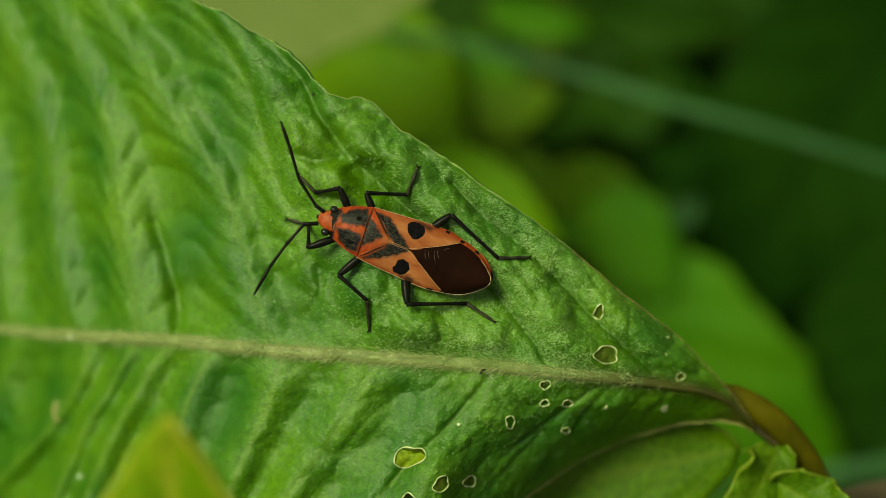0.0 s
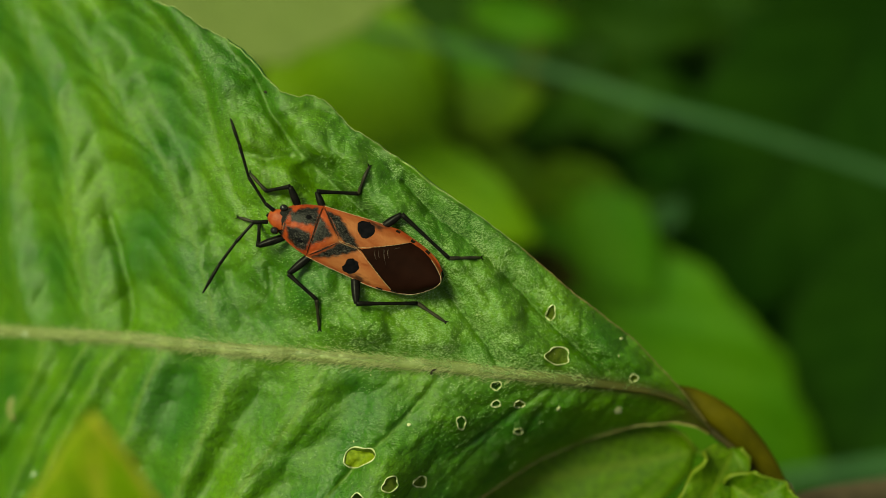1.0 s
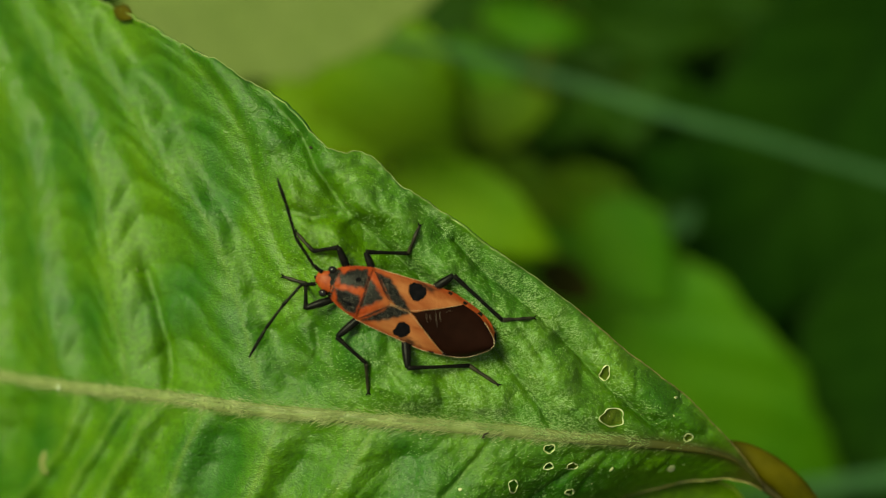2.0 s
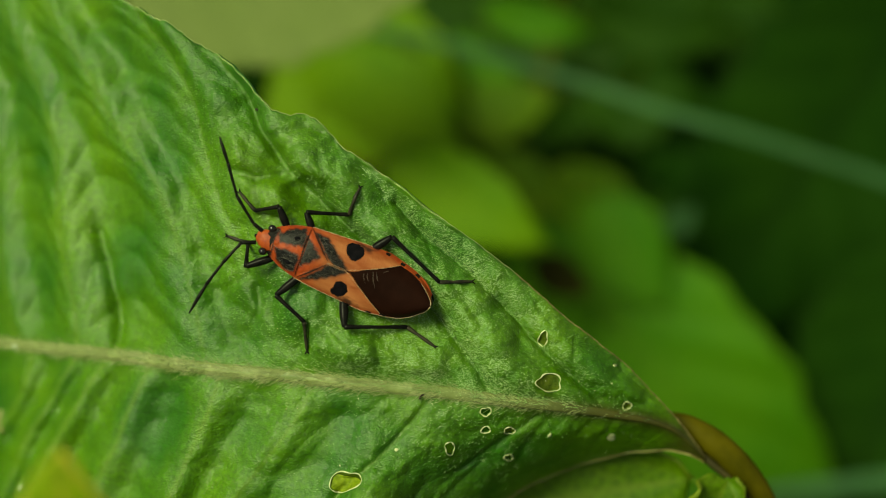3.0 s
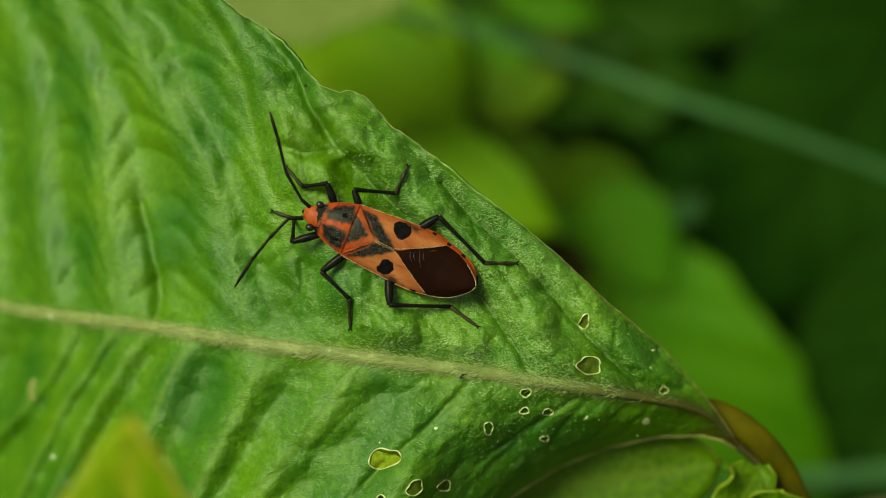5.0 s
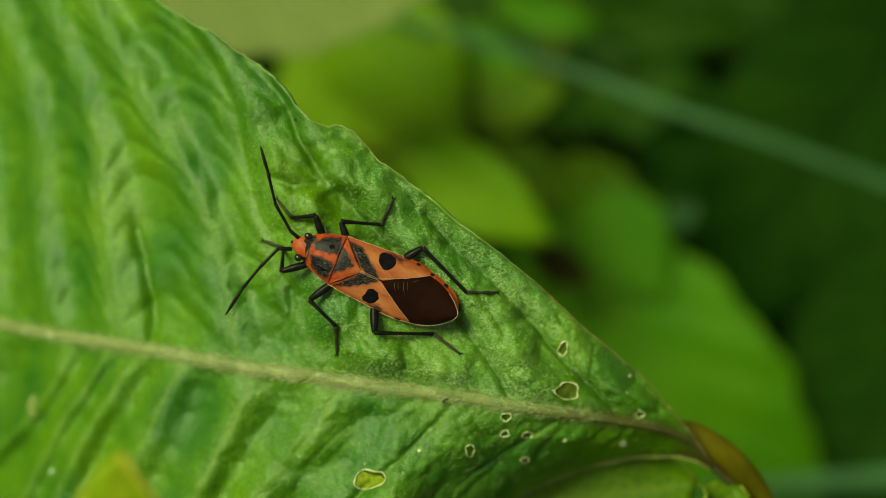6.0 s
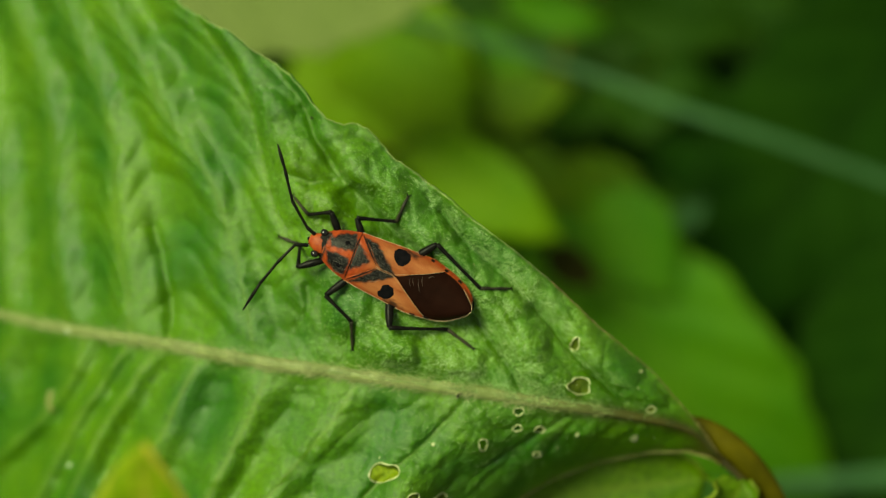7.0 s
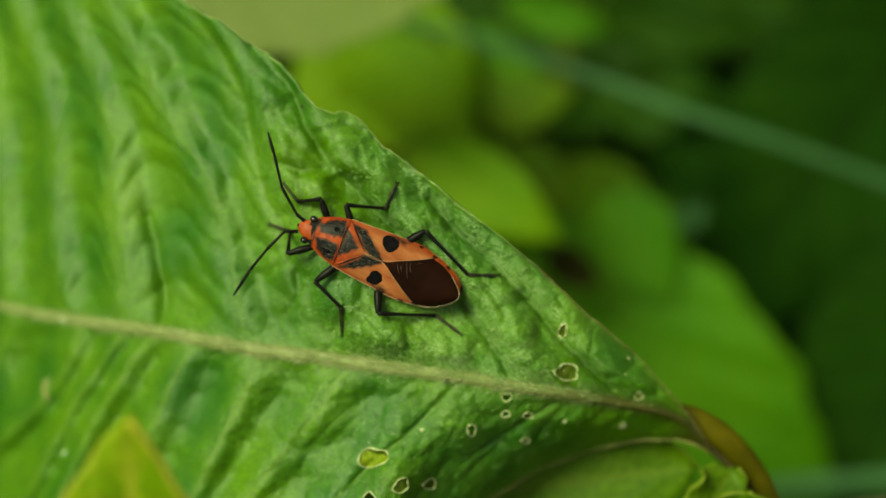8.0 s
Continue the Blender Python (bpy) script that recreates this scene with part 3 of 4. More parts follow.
def build_hairs(count, where, length, width, mat, name, seed):
    """Many short tapered hairs that lean over the leaf."""
    rng = np.random.RandomState(seed)
    x, y, ang = where(rng, count)
    base = on_leaf(x, y, -0.01)
    base[:, 2] += 0.2 * np.sqrt(np.clip(1 - ((y - curve_through(RIB_LINE, x)) / 0.56) ** 2, 0, 1))
    n = len(x)
    ln = length * rng.uniform(0.6, 1.3, n)
    rise = rng.uniform(0.15, 0.6, n)
    d = np.stack([np.cos(ang) * np.cos(rise), np.sin(ang) * np.cos(rise), np.sin(rise)], axis=1)
    s = np.stack([-np.sin(ang), np.cos(ang), np.zeros(n)], axis=1) * width
    mid, tip = base + d * ln[:, None] * 0.55, base + d * ln[:, None] + np.array([0, 0, -0.08]) * ln[:, None]
    up = np.array([0, 0, 1.0]) * width
    v = np.stack([base - s, base + s, base + up * 1.6, mid - s * 0.7, mid + s * 0.7, mid + up, tip], axis=1).reshape(-1, 3)
    f = []
    for i in range(n):
        o = 7 * i
        f += [(o, o + 1, o + 4, o + 3), (o + 1, o + 2, o + 5, o + 4), (o + 2, o, o + 3, o + 5), (o + 3, o + 4, o + 6), (o + 4, o + 5, o + 6), (o + 5, o + 3, o + 6)]
    return mesh(name, v * MM, f, mat)


def along_rib(rng, n):
    x = rng.triangular(-48, -2, 17, n)
    side = rng.choice([-1, 1], n)
    y = curve_through(RIB_LINE, x) + side * np.abs(rng.normal(0, 0.3, n))
    return x, y, np.pi + side * -rng.uniform(0.1, 0.75, n)


def over_blade(rng, n):
    x = np.where(rng.uniform(0, 1, n) < 0.85, rng.normal(4.2, 5.2, n), rng.uniform(-14, 20, n))
    lo, hi = curve_through(LOWER, x), curve_through(UPPER, x)
    y = lo + (hi - lo) * rng.uniform(0.02, 0.99, n)
    thin = np.where(y < curve_through(RIB_LINE, x), 0.12, 1.0) * np.clip((19 - x) / 9, 0.12, 1)      # sparser below the rib and towards the stalk
    keep = (x > -16) & (x < 19.3) & (rng.uniform(0, 1, n) < thin)
    for hole in HOLES:
        keep &= np.hypot(x - hole[0][0], y - hole[0][1]) > max(hole[1], hole[2]) * 1.15
    return x[keep], y[keep], np.pi + rng.normal(0.2, 0.5, keep.sum())


tagged(part("rib_hairs", build_hairs(5200, along_rib, 0.5, 0.012, RIB_HAIR, "rib_hairs", 2), leaf, "fine pale hairs along the midrib"), kind="stuff")
tagged(part("blade_hairs", build_hairs(56000, over_blade, 0.15, 0.016, HAIR, "blade_hairs", 4), leaf, "very fine short pale hairs"), kind="stuff")

def build_specks(count, seed):
    rng = np.random.RandomState(seed)
    vs, fs = [], []
    ball = [(1, 0, 0), (-1, 0, 0), (0, 1, 0), (0, -1, 0), (0, 0, 0.6), (0, 0, -0.6)]
    tri = [(0, 2, 4), (2, 1, 4), (1, 3, 4), (3, 0, 4), (2, 0, 5), (1, 2, 5), (3, 1, 5), (0, 3, 5)]
    for i in range(count):
        x = rng.uniform(-30, 19)
        lo, hi = curve_through(LOWER, np.array([x]))[0], curve_through(UPPER, np.array([x]))[0]
        y = lo + (hi - lo) * rng.uniform(0.05, 0.95)
        r = rng.uniform(0.025, 0.07)
        c, sn = np.cos(i), np.sin(i)
        v = np.array(ball) * r * np.array([1.5, 0.8, 1])
        v = np.stack([c * v[:, 0] - sn * v[:, 1], sn * v[:, 0] + c * v[:, 1], v[:, 2]], axis=1)
        vs.append(v + on_leaf(x, y, 0.01)[0])
        fs += [tuple(np.array(t) + 6 * i) for t in tri]
    return mesh("specks", np.concatenate(vs) * MM, fs, SCAR)


tagged(part("specks", build_specks(70, 9), leaf, "tiny pale specks of dust"), kind="stuff")


def bead(name, x, y, radii, mat, label, lift=0.1):
    """A small rounded body lying on the leaf."""
    a, b = np.meshgrid(np.linspace(0, 2 * np.pi, 17)[:-1], np.linspace(-np.pi / 2, np.pi / 2, 9))
    v = np.stack([radii[0] * np.cos(b) * np.cos(a), radii[1] * np.cos(b) * np.sin(a), radii[2] * np.sin(b)], axis=-1).reshape(-1, 3) + on_leaf(x, y, lift)[0]
    f = [(i * 16 + j, i * 16 + (j + 1) % 16, (i + 1) * 16 + (j + 1) % 16, (i + 1) * 16 + j) for i in range(8) for j in range(16)]
    part(name, mesh(name, v * MM, f, mat), leaf, label)


bead("droplet", -30.15, -7.19, (0.34, 0.26, 0.2), SPIT, "whitish droplet on the midrib", 0.12)
bead("droplet", -29.5, -18.5, (0.22, 0.18, 0.14), SPIT, "small whitish droplet on the blade")
bead("tan_spot", -31.8, -13.4, (0.5, 1.0, 0.03), TAN, "dry tan spot on a side vein", 0.0)
bead("dark_crumb", -9.1, 10.9, (0.14, 0.10, 0.08), SOIL, "small dark crumb", 0.04)
a = np.linspace(-0.55, 1.9, 9)
hx, hy = hole_edge(HOLES[8], a, 1.0)
rim_line = on_leaf(hx, hy, -0.02)
fold_line = on_leaf(np.interp(np.linspace(0, 1, 9), [0, 1], [hx[0], hx[-1]]), np.interp(np.linspace(0, 1, 9), [0, 1], [hy[0], hy[-1]]), -0.25)
v = np.concatenate([rim_line, 0.5 * (rim_line + fold_line) + np.array([0, 0, 0.06]), fold_line, fold_line - np.array([0, 0, 0.08])])
part("chewed_flap", mesh("chewed_flap", v * MM, [(r * 9 + j, r * 9 + j + 1, (r + 1) * 9 + j + 1, (r + 1) * 9 + j) for r in range(3) for j in range(8)], SKIN), leaf, "dull flap of skin folded into a chewed hole")
p = on_leaf(np.array([a for a, _ in ((2.61, -8.74), (2.73, -8.46), (3.01, -8.39))]), np.array([b for _, b in ((2.61, -8.74), (2.73, -8.46), (3.01, -8.39))]), 0.22)
v, f = tube(p, [0.07, 0.08, 0.05], 6)
part("dark_crumb", mesh("dark_crumb", v * MM, f, SOIL), leaf, "small dark crumb")

# stalk of the leaf, and the stem that carries it
part("leaf_stalk", tube_mesh("leaf_stalk", [(20.0, -10.7, -9.2), (22.6, -11.4, -8.9), (25.0, -12.8, -8.8), (26.9, -14.5, -9.0), (28.4, -16.3, -9.4), (29.5, -18.0, -10.0), (30.8, -19.9, -11.0)], [0.3, 0.85, 1.05, 1.05, 0.95, 0.85, 0.9], STALK, 14, 40, 0.7), plant, "flattened olive-brown leaf stalk")
part("stalk_edge", tube_mesh("stalk_edge", [(22.0, -12.6, -8.8), (23.3, -13.3, -8.9), (25.0, -14.5, -9.0), (26.9, -16.1, -9.2), (28.7, -18.0, -10.0)], [0.10, 0.34, 0.30, 0.24, 0.12], BROWN_EDGE, 8, 24), plant, "dark groove edge running down the stalk")
part("plant_stem", tube_mesh("plant_stem", [(30.2, -18.8, -10.5), (31.8, -21.1, -13.5), (33, -50, -55), (31, -150, -200), (29, -225, -307)], [0.9, 1.5, 1.9, 2.3, 3.0], STEM, 12, 40), plant, "pinkish-brown upright stem")

part("branch", tube_mesh("branch", [(31.6, -20.7, -13.0), (37.2, -21.9, -21.5), (45.7, -23.3, -31.5), (59.9, -25.1, -45.5)], [0.9, 1.3, 1.5, 1.4], STEM, 10, 24), plant, "pinkish-brown side branch")


# ---------------------------------------------------------------- other leaves
def leaf_blade(name, length, width, mat, bend=0.15, fold=0.12, wave=0.03, nu=56, nv=24, widest=0.42, seed=1, point=1.0, crimp=0.0, quilt=0.004):
    """A leaf along +x from its base, upper face +z; bend, fold, wave and crimp as shares of its length."""
    u, s = np.linspace(0, 1, nu), np.linspace(-1, 1, nv)
    shape = (u ** (widest / (1 - widest) * 0.9)) * (1 - u) ** (0.9 * point)
    shape /= shape.max()
    shape = np.maximum(shape, 0.004)
    uu, ss = np.meshgrid(u, s, indexing="ij")
    x = uu * length
    edge = 1 + 0.03 * np.sin(uu * 31 + seed) + 0.02 * np.sin(uu * 57 + 2 * seed)
    y = ss * shape[:, None] * width / 2 * np.where(np.abs(ss) > 0.9, edge, 1)
    q = np.abs(y)
    z = -bend * length * uu**2 + fold * q
    z += quilt * length * np.sin(2 * np.pi * (uu * 7 - 1.6 * np.abs(ss))) * np.clip(np.abs(ss) * 3, 0, 1) * shape[:, None]
    z += wave * length * np.sin(uu * 9 + seed) * ss * np.abs(ss) + crimp * length * np.sin(uu * 23 + seed + ss) * np.abs(ss) ** 3
    vein = np.maximum(0.9 * np.exp(-(ss / 0.05) ** 2), 0.3 * (np.cos(2 * np.pi * (uu * 7 - 1.6 * np.abs(ss) + 0.25)) > 0.93))
    vein = np.maximum(vein, 0.85 * (np.abs(ss) > 0.955))
    v = np.stack([x, y, z], axis=-1).reshape(-1, 3) * MM
    return mesh(name, v, grid_faces(nu, nv), mat, vein=vein.ravel())


def lie(base, tip, roll=0.0, face=(0, 0, 1)):
    """The pose of a leaf that runs from base to tip (millimetres in the large leaf's space), its upper face turned to face, then rolled."""
    b, t = Vector(base) * MM, Vector(tip) * MM
    x = (t - b).normalized()
    z = (Vector(face) - x * Vector(face).dot(x)).normalized()
    y = z.cross(x)
    m = Matrix((x, y, z)).transposed().to_4x4()
    return Matrix.Translation(b) @ m @ pose(0, 0, 0, roll, 0, 0)


def add_leaf(owner, name, base, tip, width, mat, label, roll=0.0, face=(0, 0, 1), stalk=None, girth=1.0, stalk_mat=None, **shape):
    length = (Vector(tip) - Vector(base)).length
    ob = part(name, leaf_blade(name, length, width, mat, **shape), owner, label, lie(base, tip, roll, face))
    mod = ob.modifiers.new("thickness", "SOLIDIFY")
    mod.thickness, mod.offset = 0.0003, -1
    if stalk:
        part("leaf_stalk", tube_mesh("leaf_stalk", [base, *stalk], [girth * 0.7, girth, girth * 1.3], stalk_mat or STALK, 8, 16), owner)
    return ob


# young leaves at the foot of the stalk
FOOT = [(26.8, -17.2, -11.5), (30.5, -19.6, -10.5)]
add_leaf(plant, "young_leaf", (23.7, -16.0, -11.8), (-9.5, -24.3, -21.5), 9.4, YOUNG_GREEN, "young light green leaf below the large one", 4, bend=0.0, fold=0.06, wave=0.02, widest=0.36, seed=4, quilt=0.0015, girth=0.35, stalk_mat=YOUNG_GREEN, stalk=FOOT)
add_leaf(plant, "young_leaf", (25.6, -15.2, -7.5), (20.8, -22.6, -3.5), 5.0, LIME_LEAF, "crinkled light green young leaf", -10, bend=0.1, fold=0.25, wave=0.10, crimp=0.04, widest=0.32, seed=2, girth=0.35, stalk_mat=YOUNG_GREEN, stalk=FOOT)
add_leaf(plant, "young_leaf", (25.2, -17.6, -6.5), (30.2, -20.6, -1.5), 4.4, LIME_LEAF, "curled yellow-green young leaf", 15, bend=0.25, fold=0.3, wave=0.12, crimp=0.06, widest=0.4, seed=7, girth=0.35, stalk_mat=YOUNG_GREEN, stalk=FOOT)

# a leaf tip close to the lens, on a stem of its own
sprout = tagged(new("sprout"), "slim sprout with a yellow-edged green leaf", "plant")
sprout.matrix_basis = LEAF
add_leaf(sprout, "leaf", (-13.7, -30.3, 16.5), (-13.1, -8.1, 27.5), 10.5, TIP_GREEN, "green leaf tip with a yellow margin", 0, bend=0.02, fold=0.12, wave=0.02, widest=0.5, seed=3, point=1.05)
part("sprout_stem", tube_mesh("sprout_stem", [(-13.7, -30.3, 16.5), (-15, -42, 8), (-18, -120, -90), (-20, -200, -200), (-20, -226, -308)], [0.7, 1.0, 1.2, 1.4, 2.0], STALK, 10, 30), sprout)


def bush(label, foot, leaves):
    """A plant with a stem from the ground and leaves: each leaf is base, tip, width, material, label, options."""
    root = tagged(new("bush"), label, "plant", "plants behind the leaf")
    root.matrix_basis = LEAF
    g = LEAF.inverted() @ Vector((foot[0] * MM, foot[1] * MM, 0.0))
    g = np.array(g) / MM
    top = np.mean([np.array(l[0]) for l in leaves], axis=0) + np.array([0, -14, -26])
    part("bush_stem", tube_mesh("bush_stem", [g, g * 0.5 + top * 0.5 + np.array([4, 3, 0]), top], [3, 2.4, 1.6], STALK, 8, 20), root)
    for base, tip, width, mat, text, options in leaves:
        b = np.array(base, float)
        add_leaf(root, "leaf", base, tip, width, mat, text, stalk=[tuple(b * 0.5 + top * 0.5 + np.array([0, -3, -9])), tuple(top)], **options)
    return root


bush("broad pale green leaf on a thin stem", (-40, 260), [
    ((-48.6, 40.6, -100.5), (4.0, 46.0, -95.6), 30.5, PALE_GREEN, "broad pale grey-green leaf", dict(bend=0.04, fold=0.05, wave=0.01, seed=5))])
bush("lime green leafy herb behind the leaf", (0, 300), [
    ((-30.1, 45.7, -155.4), (4.0, 22.1, -146.9), 23.2, LIME_GREEN, "lime green leaf", dict(bend=0.1, seed=2, roll=-12)),
    ((-8.0, 17.5, -132.5), (19.6, 1.5, -122.5), 15, LIME_GREEN, "bright yellow-green leaf", dict(bend=0.08, seed=6, roll=10)),
    ((-33.2, 46.6, -179.5), (4.4, 16.1, -173.5), 44, LIME_GREEN, "broad yellow-green leaf", dict(bend=0.06, seed=9, roll=6))])
# the leaves of the herb in its olive and mid-green tones and in a copy darkened for shade; two gaps between them show
# the shade under it
LOOKS = {OLIVE_GREEN: "small olive-green leaf", MID_GREEN: "small mid-green leaf", SHADE_GREEN: "small green leaf coloured dull as in shade", GAP_BROWN: "small dark brown leaf standing in for a shaded gap", GRASS_GREEN: "small greyish green leaf"}
herb = []
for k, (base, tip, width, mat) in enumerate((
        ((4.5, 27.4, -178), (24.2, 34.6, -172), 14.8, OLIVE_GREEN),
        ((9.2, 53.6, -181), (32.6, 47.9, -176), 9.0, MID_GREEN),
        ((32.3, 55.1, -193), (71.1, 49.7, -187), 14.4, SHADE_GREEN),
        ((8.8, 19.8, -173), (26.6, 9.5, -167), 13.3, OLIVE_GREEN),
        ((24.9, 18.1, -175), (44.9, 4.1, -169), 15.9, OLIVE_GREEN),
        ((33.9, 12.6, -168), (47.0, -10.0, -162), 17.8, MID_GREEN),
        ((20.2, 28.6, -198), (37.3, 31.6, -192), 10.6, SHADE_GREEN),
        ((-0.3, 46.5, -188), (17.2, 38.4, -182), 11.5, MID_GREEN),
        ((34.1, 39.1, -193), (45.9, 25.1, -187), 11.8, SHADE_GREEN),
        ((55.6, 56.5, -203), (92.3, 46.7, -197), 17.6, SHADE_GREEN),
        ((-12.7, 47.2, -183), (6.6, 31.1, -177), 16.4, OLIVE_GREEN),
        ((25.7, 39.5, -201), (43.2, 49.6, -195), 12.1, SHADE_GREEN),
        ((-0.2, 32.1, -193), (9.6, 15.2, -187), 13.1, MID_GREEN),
        # added leaf in place of the dark gap beside the bright leaf
        ((19.8, -1.2, -152), (30.6, -7.5, -148), 8.2, GAP_BROWN),
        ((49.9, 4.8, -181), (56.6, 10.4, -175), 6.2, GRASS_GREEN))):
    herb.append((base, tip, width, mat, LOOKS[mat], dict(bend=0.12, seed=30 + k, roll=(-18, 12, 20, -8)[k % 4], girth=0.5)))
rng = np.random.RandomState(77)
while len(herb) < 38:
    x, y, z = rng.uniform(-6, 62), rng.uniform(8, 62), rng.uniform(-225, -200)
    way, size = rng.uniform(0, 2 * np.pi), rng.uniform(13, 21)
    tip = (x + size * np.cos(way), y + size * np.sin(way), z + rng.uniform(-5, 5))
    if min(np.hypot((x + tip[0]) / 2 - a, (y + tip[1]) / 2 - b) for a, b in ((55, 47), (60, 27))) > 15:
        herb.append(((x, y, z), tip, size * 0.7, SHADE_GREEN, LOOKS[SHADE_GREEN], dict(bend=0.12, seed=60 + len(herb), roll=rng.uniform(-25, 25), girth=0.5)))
herb.append(((-22.0, 61.1, -235.5), (44.0, 22.0, -227.5), 56, SHADE_GREEN, "broad green leaf coloured dull as in shade", dict(bend=0.06, seed=25, roll=0, girth=0.5)))
bush("small-leaved green herb behind the leaf", (30, 330), herb)
bush("lime green leaf low under the large one", (-60, 200), [
    ((-34.8, -31.4, -122.5), (21.7, -49.8, -117.5), 26, LIME_GREEN, "lime green leaf", dict(bend=0.05, seed=18, roll=5))])
bush("mid-green broad-leaved plant behind the leaf", (60, 230), [
    ((17.0, 15.0, -172.5), (86.0, -75.0, -159.5), 46, MID_GREEN, "large mid-green leaf", dict(bend=0.05, fold=0.08, seed=3, roll=6, widest=0.5)),
    ((31.6, 80.6, -222.5), (91.1, 50.3, -216.4), 34.2, SHADE_GREEN, "green leaf coloured dull as in shade", dict(bend=0.12, seed=11, roll=15))])
bush("broad-leaved shrub coloured dark green as in shade", (110, 300), [
    ((117.7, 68.9, -204.2), (58.7, -23.6, -192.0), 58.6, DEEP_SHADE_GREEN, "large leaf coloured dark green as in shade", dict(bend=0.06, seed=4, roll=-8)),
    ((117.9, 7.8, -185.9), (87.5, -67.8, -179.8), 48.8, DEEP_SHADE_GREEN, "leaf coloured dark green as in shade", dict(bend=0.08, seed=14, roll=10)),
    ((57.8, 76.0, -246.9), (118.9, 46.1, -237.1), 41.5, DEEP_SHADE_GREEN, "leaf coloured dark green as in shade", dict(bend=0.1, seed=15, roll=10))])

def grass(label, root, line, widths):
    """A long flat blade from the ground, then along the given line, with a keel of its own."""
    thing = tagged(new("grass_blade"), label, "grass", "blades of grass")
    thing.matrix_basis = LEAF
    pts = path_points(line, 50)
    g = np.array(LEAF.inverted() @ Vector(root)) / MM
    pts = np.concatenate([path_points([g, g * 0.55 + pts[0] * 0.45 + np.array([20, 10, 0]), pts[0]], 30)[:-1], pts])
    v, f = tube(pts, widths, 10, 0.22)
    part("blade", mesh("blade", v * MM, f, GRASS_GREEN, vein=np.zeros(len(v))), thing, "flat bluish-green blade")
    v, f = tube(pts - np.array([0, 0, 0.3]), [w * 0.18 for w in widths], 6)
    part("keel", mesh("keel", v * MM, f, GRASS_GREEN, vein=np.ones(len(v))), thing)


grass("long arching bluish-green blade of grass", (0.14, 0.16, 0.0),
      [(95.4, 13.6, -150), (86.6, 16.3, -148), (70.6, 20.1, -142), (56.7, 23.6, -138), (43.6, 26.6, -136), (31.0, 30.7, -136), (18.6, 34.5, -138), (5.0, 38.6, -142), (-9.4, 42.7, -150), (-21.2, 46.2, -158)], [1.25, 1.25, 1.2, 1.15, 1.1, 0.95, 0.4])
grass("low bluish-green blade of grass", (0.16, 0.12, 0.0),
      [(131.1, -41.0, -162.5), (99.6, -43.0, -157.5), (81.7, -45.0, -155.5), (68.6, -47.1, -157.5), (54.7, -50.4, -162.5)], [2.4, 2.4, 2.3, 2.2, 1.8, 0.6])


# ---------------------------------------------------------------- ground and undergrowth
def build_ground():
    r = np.concatenate([np.linspace(0, 0.9, 40), np.geomspace(1.0, 400, 24)])
    a = np.linspace(0, 2 * np.pi, 73)[:-1]
    rr, aa = np.meshgrid(r, a, indexing="ij")
    x, y = rr * np.cos(aa), rr * np.sin(aa) + 0.25
    z = 0.012 * wave_noise(x * 1000, y * 1000, 120, 21) * np.clip(1 - rr / 2, 0, 1) - 0.008
    f = [(i * 72 + j, (i + 1) * 72 + j, (i + 1) * 72 + (j + 1) % 72, i * 72 + (j + 1) % 72) for i in range(len(r) - 1) for j in range(72)]
    return mesh("ground", np.stack([x, y, z], axis=-1).reshape(-1, 3), f, SOIL)


tagged(new("ground", build_ground()), "dark damp soil under the plants", "ground", kind="structure")


def build_undergrowth(count, seed, lo, hi, size, mat, name, spread):
    """Small leaves in the gaps between the plants, down to the ground."""
    rng = np.random.RandomState(seed)
    proto_v = []
    u, s = np.linspace(0, 1, 9), np.linspace(-1, 1, 5)
    uu, ss = np.meshgrid(u, s, indexing="ij")
    w = np.maximum(np.sin(np.pi * uu**0.8), 0.02)
    proto_v = np.stack([uu, ss * w * 0.3, -0.2 * uu**2 + 0.12 * np.abs(ss) * w], axis=-1).reshape(-1, 3)
    proto_f = grid_faces(9, 5)
    vs, fs = [], []
    for i in range(count):
        way, far = rng.uniform(0, 2 * np.pi), spread * 1.5 * rng.uniform(0, 1) ** 0.7
        m = pose(far * np.cos(way), 0.35 + far * np.sin(way), rng.uniform(lo, hi), rng.uniform(-35, 35), rng.uniform(-40, 20), rng.uniform(0, 360))
        k = np.array(m)
        p = proto_v * size * rng.uniform(0.6, 1.4)
        vs.append(p @ k[:3, :3].T + k[:3, 3])
        fs.append(proto_f + 45 * i)
    return mesh(name, np.concatenate(vs), np.concatenate(fs), mat, vein=np.zeros(45 * count))


tagged(new("undergrowth", build_undergrowth(3600, 5, 0.0, 0.12, 0.06, DEEP_SHADE_GREEN, "undergrowth", 1.1)), "dense low undergrowth coloured dark green as in shade", "undergrowth", kind="stuff")
tagged(new("undergrowth", build_undergrowth(800, 6, 0.04, 0.16, 0.05, SHADE_GREEN, "undergrowth", 1.0)), "scattered low green leaves coloured dull as in shade", "undergrowth", kind="stuff")

# ---------------------------------------------------------------- the bug: x to its head, y to its left, z up, millimetres
HALF = [(-6.2, 0.15), (-6.0, 0.5), (-5.6, 0.85), (-4.8, 1.36), (-4, 1.66), (-3.2, 1.88), (-2.0, 2.10), (-1.4, 2.15), (0, 2.07), (0.93, 2.0), (2.2, 1.9), (3.2, 1.8), (4.3, 1.48), (5.3, 1.02), (5.6, 0.85)]
CREST = [(-6.6, 0.75), (-5.5, 0.95), (-3, 1.15), (0, 1.4), (2.0, 1.62), (3.2, 1.58), (4.6, 1.35), (5.4, 1.15), (6.6, 0.9)]


